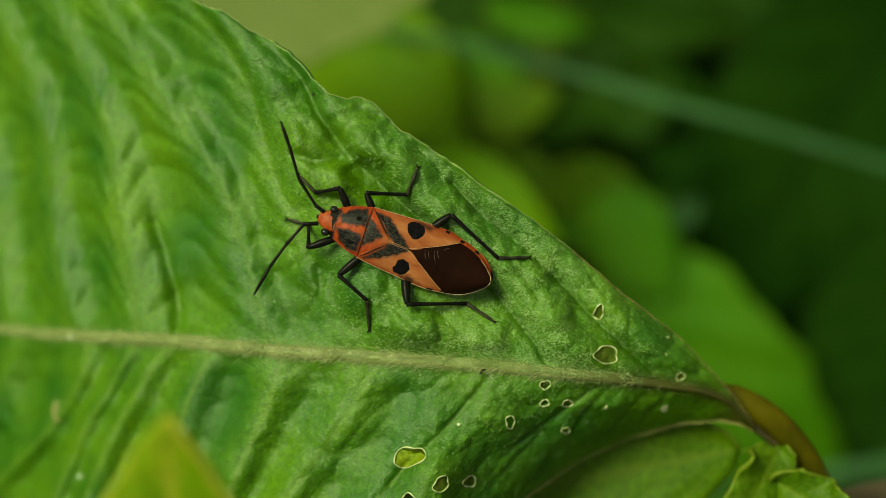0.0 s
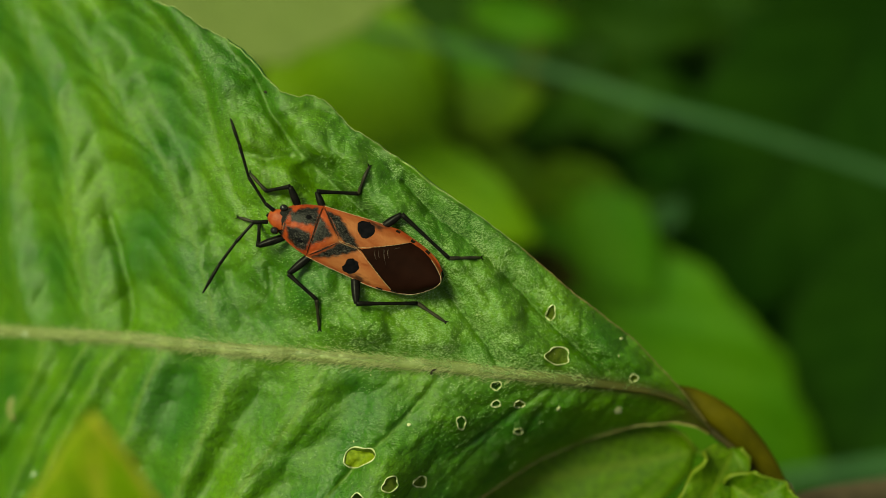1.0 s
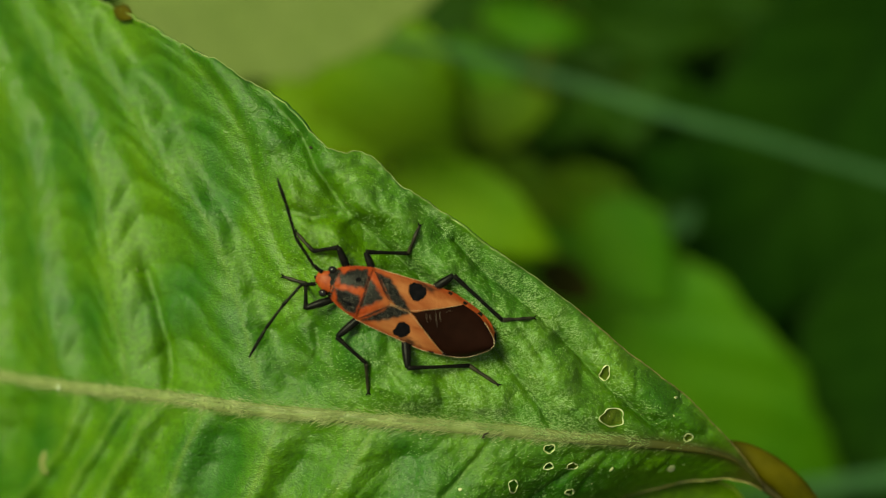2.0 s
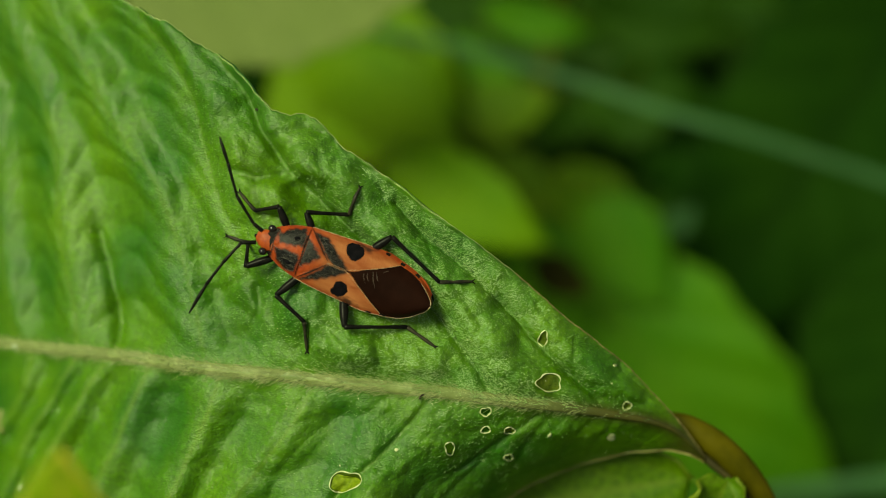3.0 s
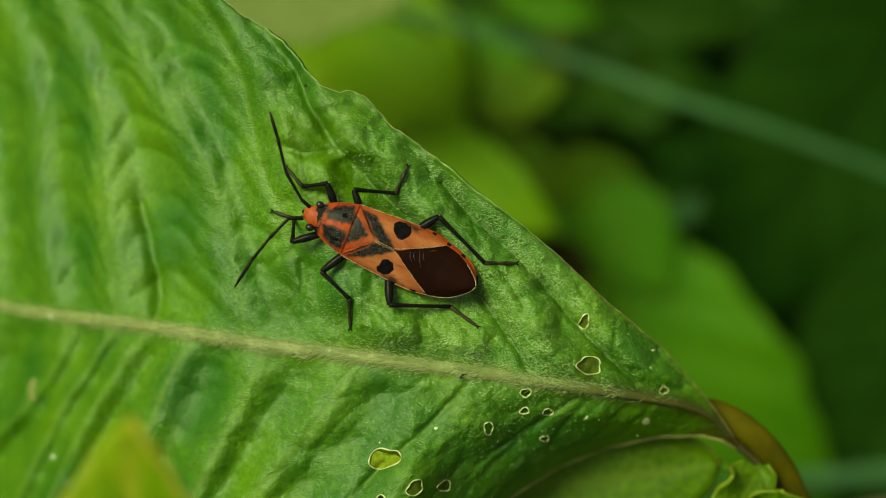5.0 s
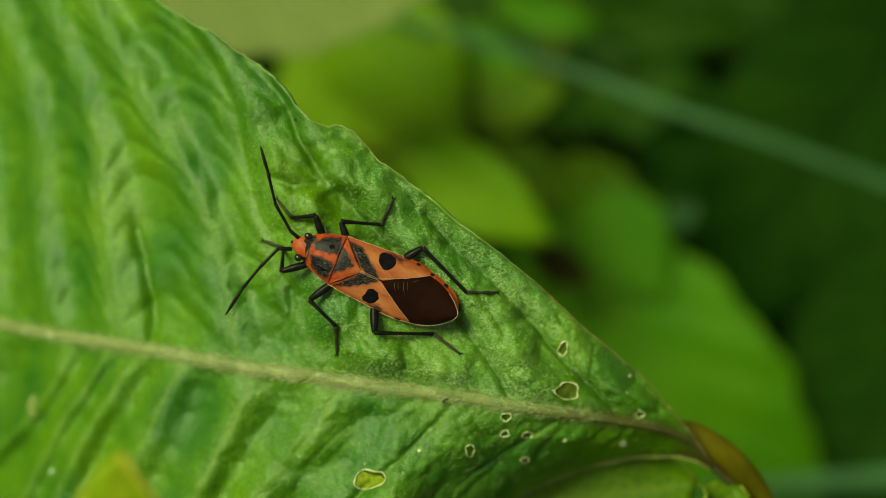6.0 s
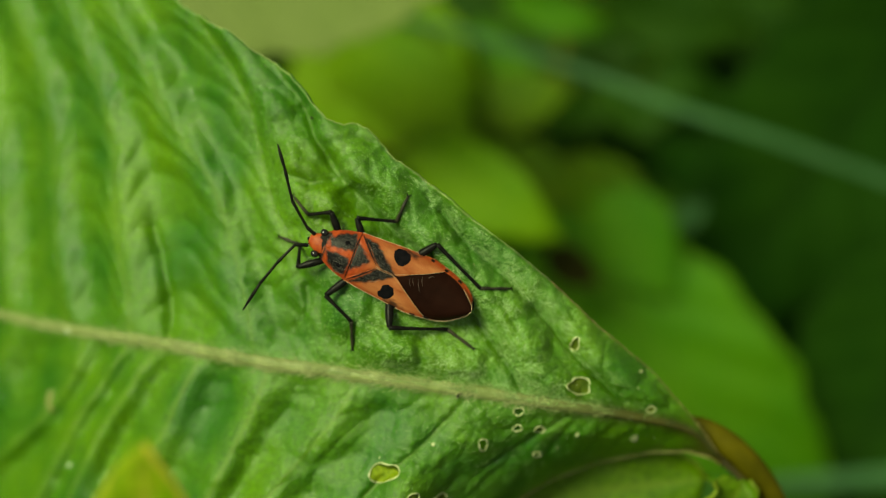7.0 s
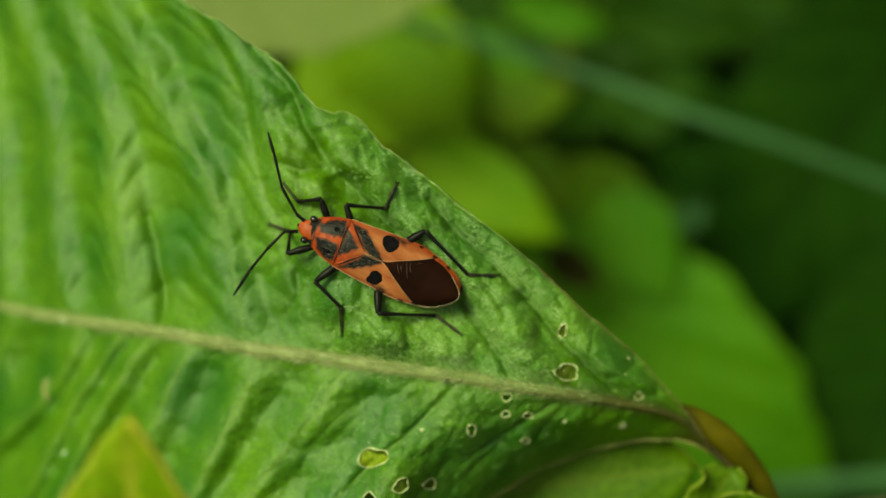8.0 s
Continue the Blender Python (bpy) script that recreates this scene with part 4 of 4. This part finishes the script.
def back(x, y):
    """Height of the bug's back over its base."""
    w = curve_through(HALF, np.clip(x, -6.2, 5.6)) + 0.05
    k = np.clip(np.abs(y) / w, 0, 1.05)
    return curve_through(CREST, x) - 0.55 * k**2.4 - 0.15 * k**6


bug = tagged(new("seed_bug"), "orange and black seed bug resting on the leaf", "insect")
zb = float(on_leaf(-2.46, 0.01)[0, 2])
bug.matrix_basis = LEAF @ pose(-2.46 * MM, 0.01 * MM, (zb + 0.45) * MM, 0, 0, 158.4)


# sooty fields of the shield, the triangle and the inner wing strips, and fainter smears beside the wing spots
SOOTY = [[(4.99, -0.53), (4.35, -1.11), (3.45, -1.50), (3.22, -1.08), (3.20, -0.43), (3.85, -0.23), (4.72, -0.10)],
         [(4.89, 0.42), (4.00, 0.24), (3.33, 0.26), (3.12, 0.62), (3.18, 1.38), (3.83, 1.47), (4.54, 1.02)],
         [(3.07, -1.04), (2.57, -0.74), (1.88, -0.15), (2.30, 0.35), (2.92, 0.88), (2.94, -0.02)],
         [(2.76, -1.58), (1.83, -1.50), (1.24, -1.06), (0.55, -0.56), (-0.12, -0.06), (0.63, -0.05), (1.21, -0.21), (1.75, -0.73)],
         [(2.52, 1.68), (1.48, 0.56), (1.11, 0.05), (-0.12, 0.05), (0.48, 0.58), (1.54, 1.24)],
         [(5.50, -0.75), (5.15, -0.78), (5.10, -0.1), (5.05, 0.5), (5.05, 1.15), (5.50, 1.05), (5.40, 0.2)]]
SMEARS = [[(0.40, -2.05), (-1.60, -2.25), (-1.25, -1.78), (-0.60, -1.55)], [(0.20, 2.10), (-0.55, 1.50), (-1.13, 1.62), (-1.85, 1.98), (-1.03, 2.15)]]


def field_edge(outline, x, y):
    """How far x, y lie inside an outline, below 0 outside."""
    away, within = np.full(x.shape, 99.0), np.zeros(x.shape, bool)
    for (ax, ay), (bx, by) in zip(outline, outline[1:] + outline[:1]):
        k = np.clip(((x - ax) * (bx - ax) + (y - ay) * (by - ay)) / ((bx - ax) ** 2 + (by - ay) ** 2), 0, 1)
        away = np.minimum(away, np.hypot(x - ax - k * (bx - ax), y - ay - k * (by - ay)))
        within ^= ((ay > y) != (by > y)) & (x < (bx - ax) * (y - ay) / (by - ay + 1e-9) + ax)
    return np.where(within, away, -away)


def markings(x, y):
    """Soot and redness of the bug's back."""
    grain = wave_noise(x * 0.5, y * 1.4, 0.32, 6) + 0.6 * wave_noise(x, y, 0.7, 9)
    soot = np.zeros_like(x)
    for outline in SOOTY:
        soot = np.maximum(soot, np.clip(0.5 + (field_edge(outline, x, y) + 0.05 + 0.05 * grain) / 0.18, 0, 1))
    for outline in SMEARS:
        soot = np.maximum(soot, 0.85 * np.clip((field_edge(outline, x, y) + 0.06 + 0.10 * grain) / 0.3, 0, 1))
    rim = np.clip((np.abs(y) - curve_through(HALF, np.clip(x, -6.2, 5.6)) + 0.30) / 0.25, 0, 1)
    red = np.clip(np.maximum((x - 1.0) / 1.6 - 0.7 * np.clip(np.abs(y) - 0.9 - (3.0 - x), 0, 1) * (x < 3.0), 0.6 * rim), 0, 1)
    return soot, np.where(x > 2.95, 1.0, red)


def plate(name, side_a, side_b, lift, mat, label="", thick=0.06, nu=26, nv=14, dome=0.0, owner=None, rag=0.0):
    """A thin plate on the back between two edges given as points from head to tail."""
    a, b = path_points(side_a, nu), path_points(side_b, nu)
    t = np.linspace(0, 1, nv)
    xy = a[:, None] + (b - a)[:, None] * t[None, :, None]
    x, y = xy[..., 0], xy[..., 1]
    if rag:      # uneven outline
        x, y = x + rag * wave_noise(x, y, 0.55, 3), y + rag * wave_noise(x, y, 0.6, 4)
    uu = np.linspace(0, 1, nu)[:, None]
    rim = np.minimum(np.minimum(uu, 1 - uu) * 6, np.minimum(t, 1 - t)[None] * 6)
    z = back(x, y) + lift + dome * np.sin(np.pi * t)[None] * np.sin(np.pi * uu) - 0.03 * (1 - np.clip(rim, 0, 1)) ** 2
    v = np.stack([x, y, z], axis=-1).reshape(-1, 3)
    low = v - np.array([0, 0, thick])
    n = nu * nv
    f = [tuple(q) for q in grid_faces(nu, nv)]
    i = np.arange(n).reshape(nu, nv)
    ring = np.concatenate([i[:, 0], i[-1, 1:], i[-2::-1, -1], i[0, -2:0:-1]])
    f += [(ring[j], ring[(j + 1) % len(ring)], n + ring[(j + 1) % len(ring)], n + ring[j]) for j in range(len(ring))]
    soot, red = markings(np.tile(x.ravel(), 2), np.tile(y.ravel(), 2)) if mat is CUTICLE else (None, None)
    return part(name, mesh(name, np.concatenate([v, low]) * MM, f, mat, soot=soot, red=red), owner or bug, label)


def ellipsoid(name, centre, radii, mat, owner, label="", turn=0.0, power=1.0, n=20):
    a, b = np.linspace(0, 2 * np.pi, n + 1)[:-1], np.linspace(-np.pi / 2, np.pi / 2, 12)
    bb, aa = np.meshgrid(b, a, indexing="ij")
    x, y, z = np.cos(bb) * np.cos(aa) * radii[0], np.cos(bb) * np.sin(aa) * radii[1], np.sin(bb) * radii[2]
    c, s = np.cos(radians(turn)), np.sin(radians(turn))
    v = np.stack([c * x - s * y + centre[0], s * x + c * y + centre[1], z + centre[2]], axis=-1).reshape(-1, 3)
    f = [(i * n + j, i * n + (j + 1) % n, (i + 1) * n + (j + 1) % n, (i + 1) * n + j) for i in range(11) for j in range(n)]
    return part(name, mesh(name, v * MM, f, mat), owner, label)


# body under the plates
xs = np.linspace(-6.15, 5.2, 40)
hw = curve_through(HALF, xs)
ring = []
for x, w in zip(xs, hw):
    a = np.linspace(0, 2 * np.pi, 25)[:-1]
    y = w * np.cos(a) * 0.97
    top, low = back(np.full(24, x), y) - 0.07, 0.1 + 0.3 * (np.abs(y) / w) ** 2
    ring.append(np.stack([np.full(24, x), y, np.where(np.sin(a) >= 0, np.maximum(top, low), low)], axis=1))
f = [(i * 24 + j, i * 24 + (j + 1) % 24, (i + 1) * 24 + (j + 1) % 24, (i + 1) * 24 + j) for i in range(39) for j in range(24)]
f += [tuple(range(24)), tuple(39 * 24 + j for j in range(24))[::-1]]
part("abdomen", mesh("abdomen", np.concatenate(ring) * MM, f, RED), bug, "red-orange abdomen with dark marks")


def foot_z(x, y):
    c, s = np.cos(radians(158.4)), np.sin(radians(158.4))
    return float(on_leaf(-2.46 + c * x - s * y, 0.01 + s * x + c * y)[0, 2]) - zb - 0.45


# head
xs = np.linspace(5.05, 6.42, 16)
hw = np.interp(xs, [5.05, 5.5, 5.75, 6.1, 6.3, 6.42], [0.66, 0.70, 0.66, 0.54, 0.42, 0.28])
hh = np.interp(xs, [5.05, 5.6, 6.1, 6.42], [1.30, 1.27, 1.14, 0.92])
a = np.linspace(0, 2 * np.pi, 21)[:-1]
v = [np.stack([np.full(20, x), 0.15 + w * np.cos(a), np.where(np.sin(a) > 0, h - 0.34 + 0.34 * np.abs(np.sin(a)), h - 0.34 + 0.45 * np.sin(a))], axis=1) for x, w, h in zip(xs, hw, hh)]
f = [(i * 20 + j, i * 20 + (j + 1) % 20, (i + 1) * 20 + (j + 1) % 20, (i + 1) * 20 + j) for i in range(15) for j in range(20)]
f += [tuple(range(20)), tuple(15 * 20 + j for j in range(20))[::-1]]
part("head", mesh("head", np.concatenate(v) * MM, f, RED), bug, "red-orange pointed head")
ellipsoid("snout", (6.42, 0.2, 0.78), (0.15, 0.15, 0.14), BLACK, bug)
for ex, ey in ((5.58, -0.66), (5.60, 0.99)):
    ellipsoid("eye", (ex, ey, 1.06), (0.29, 0.26, 0.27), EYE_BLACK, bug, "round glossy black eye")
for side in (-1, 1):
    plate("head_mark", [(5.70, 0.15 + side * 0.34), (5.30, 0.15 + side * 0.26)], [(5.66, 0.15 + side * 0.60), (5.30, 0.15 + side * 0.70)], 0.16, SOOT, nu=8, nv=6, thick=0.05, rag=0.04)
plate("head_band", [(5.52, -0.60), (5.22, -0.78)], [(5.50, 0.92), (5.16, 1.10)], 0.14, SOOT, "grey-black collar", nu=10, nv=20, rag=0.05)
# shield behind the head
plate("pronotum", [(5.36, -0.88), (4.31, -1.45), (3.16, -1.80)], [(5.32, 1.08), (4.16, 1.53), (3.0, 1.78)], 0.07, CUTICLE, "red-orange shield with two sooty patches", dome=0.10, nu=70, nv=60)
plate("collar_knob", [(5.14, -0.06), (4.70, -0.08)], [(5.12, 0.22), (4.70, 0.28)], 0.15, RED, "small bright red knob", nu=10, nv=10, dome=0.08, rag=0.03)
for cx, cy in ((3.72, -0.72), (3.69, 0.94)):
    ellipsoid("pit", (cx, cy, float(back(np.array([cx]), np.array([cy]))[0]) + 0.13), (0.22, 0.17, 0.05), JET, bug)
# triangle between the wings
plate("scutellum", [(3.08, -1.66), (2.2, -0.86), (1.26, -0.05)], [(2.88, 1.60), (2.1, 0.85), (1.26, 0.05)], 0.10, CUTICLE, "red-orange triangular plate with a sooty middle", dome=0.05, nu=50, nv=50)
# dark furrows: behind the shield, and along both sides of the triangle
for line in (((3.14, -1.6), (3.08, -0.45), (3.0, 0.45), (2.97, 1.62)), ((3.02, -1.70), (2.14, -0.94), (1.3, -0.14)), ((2.82, 1.66), (2.04, 0.93), (1.3, 0.14))):
    p = path_points(list(line), 24)
    v, f = tube(np.column_stack([p, back(p[:, 0], p[:, 1]) + 0.12]), [0.015, 0.045, 0.04, 0.015], 6, 0.6)
    part("furrow", mesh("furrow", v * MM, f, SOOT), bug)
WING_OUT = {1: [(3.0, 1.80), (1.6, 1.92), (0.05, 2.0), (-2.05, 2.08), (-3.35, 1.9)], -1: [(3.12, -1.82), (1.6, -1.95), (-0.4, -2.13), (-1.6, -2.2), (-2.3, -2.05), (-3.25, -1.76)]}
WING_IN = {1: [(-0.1, 0.03), (-1.31, 0.69), (-2.3, 1.28), (-3.34, 1.85)], -1: [(-0.1, -0.05), (-1.39, -0.66), (-2.75, -1.41), (-3.25, -1.73)]}
SPOT = {1: ([(0.43, 1.5), (0.26, 0.96), (0.07, 0.76), (-0.41, 0.82), (-0.68, 1.18)], [(0.43, 1.5), (0.30, 1.72), (0.07, 1.81), (-0.5, 1.67), (-0.68, 1.18)]),
        -1: ([(0.53, -1.55), (0.40, -1.82), (0.09, -1.90), (-0.51, -1.84), (-0.73, -1.51)], [(0.53, -1.55), (0.25, -0.96), (-0.17, -0.75), (-0.58, -1.04), (-0.73, -1.51)])}
for side in (-1, 1):
    plate("clavus", [(x, side * y) for x, y in ((2.98, 1.72), (2.0, 1.46), (1.0, 0.95), (0.3, 0.40), (-0.1, 0.06))], [(x, side * y) for x, y in ((2.98, 1.60), (2.0, 0.82), (1.26, 0.06), (0.5, 0.02), (-0.1, 0.01))],
          0.085, CUTICLE, "sooty inner wing strip", nu=60, nv=24)
    plate("corium", WING_OUT[side], [(2.98, side * 1.68), (1.9, side * 1.38), (0.9, side * 0.86), *WING_IN[side]], 0.06, CUTICLE, "orange leathery forewing with a black spot", nu=90, nv=50)
    plate("wing_spot", *SPOT[side], 0.085, JET, "velvety black spot", nu=24, nv=14, thick=0.03, rag=0.045)
    p = path_points(WING_IN[side], 24)
    v, f = tube(np.column_stack([p, back(p[:, 0], p[:, 1]) + 0.06]), [0.012, 0.016], 5)
    part("wing_seam", mesh("wing_seam", v * MM, f, CREAM), bug)
    p = path_points([(1.24, side * 0.03), (0.6, side * 0.07), (-0.1, side * 0.03)], 12)
    v, f = tube(np.column_stack([p, back(p[:, 0], p[:, 1]) + 0.10]), [0.010, 0.014, 0.010], 5)
    part("wing_seam", mesh("wing_seam", v * MM, f, CREAM), bug)
MEMBRANE_EDGE = {1: [(-3.34, 1.85), (-4.1, 1.74), (-4.74, 1.50), (-5.3, 1.12), (-5.72, 0.74), (-6.02, 0.40), (-6.15, 0.05)],
                 -1: [(-3.25, -1.73), (-4.36, -1.46), (-5.0, -1.14), (-5.42, -0.85), (-5.8, -0.52), (-6.02, -0.30), (-6.15, -0.03)]}
plate("membrane", WING_IN[-1] + MEMBRANE_EDGE[-1][1:], WING_IN[1] + MEMBRANE_EDGE[1][1:], 0.035, MEMBRANE, "dark brown wing membrane", nu=60, nv=28)
for side, line in ((1, WING_OUT[1] + MEMBRANE_EDGE[1][1:]), (-1, WING_OUT[-1][:4]), (-1, MEMBRANE_EDGE[-1][2:])):
    p = path_points(line, 60)
    v, f = tube(np.column_stack([p, back(p[:, 0], p[:, 1]) + 0.05]), [0.016, 0.020, 0.020, 0.022], 6)
    part("wing_edge", mesh("wing_edge", v * MM, f, CREAM), bug, "thin cream wing edge")
plate("abdomen_edge", [(-1.6, -2.1), (-2.3, -2.03), (-3.25, -1.72), (-4.36, -1.46), (-5.36, -0.90), (-5.9, -0.45)], [(-1.6, -2.2), (-2.3, -2.22), (-3.2, -2.04), (-4.63, -1.64), (-5.45, -1.22), (-5.95, -0.72)],
      0.03, RED, "red abdomen edge with black marks", nu=40, nv=8, thick=0.2)
for mx, my in ((-2.18, -2.10), (-3.38, -1.88), (-4.56, -1.55)):
    plate("edge_mark", [(mx + 0.19, my + 0.08), (mx - 0.13, my + 0.14)], [(mx + 0.15, my - 0.10), (mx - 0.19, my - 0.04)], 0.055, BLACK, nu=10, nv=8, thick=0.1, rag=0.03)
for mx, my in ((-0.93, 2.10), (-2.44, 2.03), (-3.4, 1.86)):
    plate("edge_mark", [(mx + 0.24, my + 0.04), (mx - 0.22, my)], [(mx + 0.22, my - 0.08), (mx - 0.22, my - 0.12)], 0.085, BLACK, nu=10, nv=6, thick=0.06, rag=0.02)
plate("abdomen_tip", [(-5.85, -0.72), (-6.05, -0.45), (-6.16, -0.1)], [(-5.98, -0.76), (-6.20, -0.42), (-6.24, -0.05)], -0.08, BLACK, "black tip of the abdomen", nu=12, nv=6, thick=0.15)

# fine pale wrinkles at the foot of the membrane
for a, b in (((-1.21, -0.35), (-1.55, 0.26)), ((-1.75, -0.65), (-2.27, 0.31)), ((-2.40, -0.85), (-2.74, -1.12)), ((-1.45, -0.4), (-1.70, 0.05)), ((-2.0, -0.75), (-2.30, -0.15))):
    m = ((a[0] + b[0]) / 2 + 0.06, (a[1] + b[1]) / 2)
    p = path_points([a, m, b], 14)
    v, f = tube(np.column_stack([p, back(p[:, 0], p[:, 1]) + 0.045]), [0.006, 0.02, 0.006], 5)
    part("membrane_fold", mesh("membrane_fold", v * MM, f, FOLD), bug)


def build_fuzz(count, seed):
    """Short grey hairs over the shield, the triangle and the inner wing strips."""
    rng = np.random.RandomState(seed)
    vs, fs = [], []
    while len(vs) < count:
        x = rng.uniform(0.0, 5.3)
        y = rng.uniform(-1.6, 1.6)
        if markings(np.array([x]), np.array([y]))[0][0] < 0.5:
            continue
        z = float(back(np.array([x]), np.array([y]))[0]) + 0.18
        b = np.array([x, y, z - 0.05])
        e = b + np.array([-rng.uniform(0.10, 0.26), rng.normal(0, 0.07), rng.uniform(0.03, 0.10)])
        v, f = tube(np.stack([b, e]), [0.008, 0.004], 3)
        fs += [tuple(np.array(q) + 6 * len(vs)) for q in f]
        vs.append(v)
    return mesh("fuzz", np.concatenate(vs) * MM, fs, FUZZ)


tagged(part("fuzz", build_fuzz(700, 12), bug, "fine short grey hairs"), kind="stuff")


def leg(hip, knee, ankle, toe, bend=0.0, girth=1.0):
    """A leg from hip to knee, ankle and toe, each x, y (and height over the leaf for knee and ankle)."""
    h = np.array([hip[0] * 0.97, hip[1] * 0.72, 0.42])
    k = np.array([knee[0], knee[1], max(foot_z(knee[0], knee[1]) + 0.75, 0.45)])
    a = np.array([ankle[0], ankle[1], foot_z(ankle[0], ankle[1]) + 0.16])
    t = np.array([toe[0], toe[1], foot_z(toe[0], toe[1]) + 0.07])
    femur = part("leg", tube_mesh("leg", [h, h * 0.45 + k * 0.55, k], [0.26 * girth, 0.30 * girth, 0.33 * girth, 0.32 * girth, 0.27 * girth, 0.17], BLACK, 10, 14), bug, "slender black leg")
    knot = np.array([0, 0, 0.03])
    part("tibia", tube_mesh("tibia", [k + knot, k * 0.5 + a * 0.5 + np.array([0, 0, 0.12]), a], [0.18, 0.13, 0.12, 0.15], BLACK, 8, 16), femur)
    m1, m2 = a + (t - a) * 0.45, a + (t - a) * 0.62
    for m in (m1, m2):      # the foot lies on the swellings of the leaf
        m[2] = max(m[2], foot_z(m[0], m[1]) + 0.13)
    part("tarsus", tube_mesh("tarsus", [a, m1, m2, t], [0.15, 0.14, 0.10, 0.13, 0.12, 0.08], TARSUS, 8, 16), femur, "three-jointed foot")
    d = (t - a)[:2] / np.linalg.norm((t - a)[:2])
    for s in (-1, 1):
        e = t + np.array([d[0] * 0.22 - s * d[1] * 0.16, d[1] * 0.22 + s * d[0] * 0.16, -0.02])
        part("claw", tube_mesh("claw", [t, (t + e) / 2 + np.array([0, 0, 0.05]), e], [0.06, 0.05, 0.02], BLACK, 6, 6), femur)
    # fine bristles on the shin
    rng = np.random.RandomState(int(abs(knee[0] * 100)) + 3)
    vs, fs = [], []
    for i in range(26):
        u = rng.uniform(0.05, 1)
        b = k + (a - k) * u + np.array([0, 0, 0.05])
        e = b + np.array([rng.normal(0, 0.14), rng.normal(0, 0.14), rng.uniform(-0.02, 0.12)]) + (a - k) * 0.05
        v, f = tube(np.stack([b, e]), [0.014, 0.005], 3)
        fs += [tuple(np.array(q) + 6 * i) for q in f]
        vs.append(v)
    part("bristles", mesh("bristles", np.concatenate(vs) * MM, fs, BLACK), femur)


leg((4.76, -1.29), (5.78, -2.16), (7.30, -1.27), (8.89, -1.96), girth=0.85)
leg((4.93, 1.50), (6.32, 2.39), (7.04, 1.01), (8.70, 1.20), girth=0.85)
leg((3.04, -1.89), (4.01, -2.53), (1.37, -3.49), (1.38, -5.44), girth=0.8)
leg((2.70, 1.97), (3.71, 3.40), (1.27, 4.30), (0.42, 6.22), girth=0.9)
leg((-0.91, -2.35), (-1.95, -3.27), (-6.06, -1.70), (-8.10, -2.56), girth=0.9)
leg((-0.47, 2.25), (-1.40, 3.50), (-5.23, 2.02), (-7.47, 2.50), girth=0.95)


def antenna(points):
    """Four joints, the last ones slim; points from the head outwards with heights."""
    p = [np.array(q, float) for q in points]
    first = part("antenna", tube_mesh("antenna", [p[0], (p[0] + p[1]) / 2 + np.array([0, 0, 0.06]), p[1]], [0.15, 0.13, 0.14], BLACK, 8, 8), bug, "black four-jointed feeler")
    for a, b, r in zip(p[1:-1], p[2:], ([0.11, 0.10, 0.13], [0.10, 0.10, 0.12], [0.09, 0.125, 0.115, 0.05])):
        part("antenna_joint", tube_mesh("antenna_joint", [a, (a + b) / 2 + np.array([0, 0, 0.05]), b], r, BLACK, 8, 12), first)


antenna([(6.18, -0.26, 0.95), (6.85, -0.46, 1.05), (8.54, -1.71, 1.3), (9.94, -3.54, 1.5), (11.12, -4.90, 1.5)])
antenna([(6.26, 0.62, 0.95), (7.12, 1.00, 1.05), (7.73, 2.69, 1.1), (8.21, 4.50, 1), (8.55, 6.76, 0.9)])

motions()
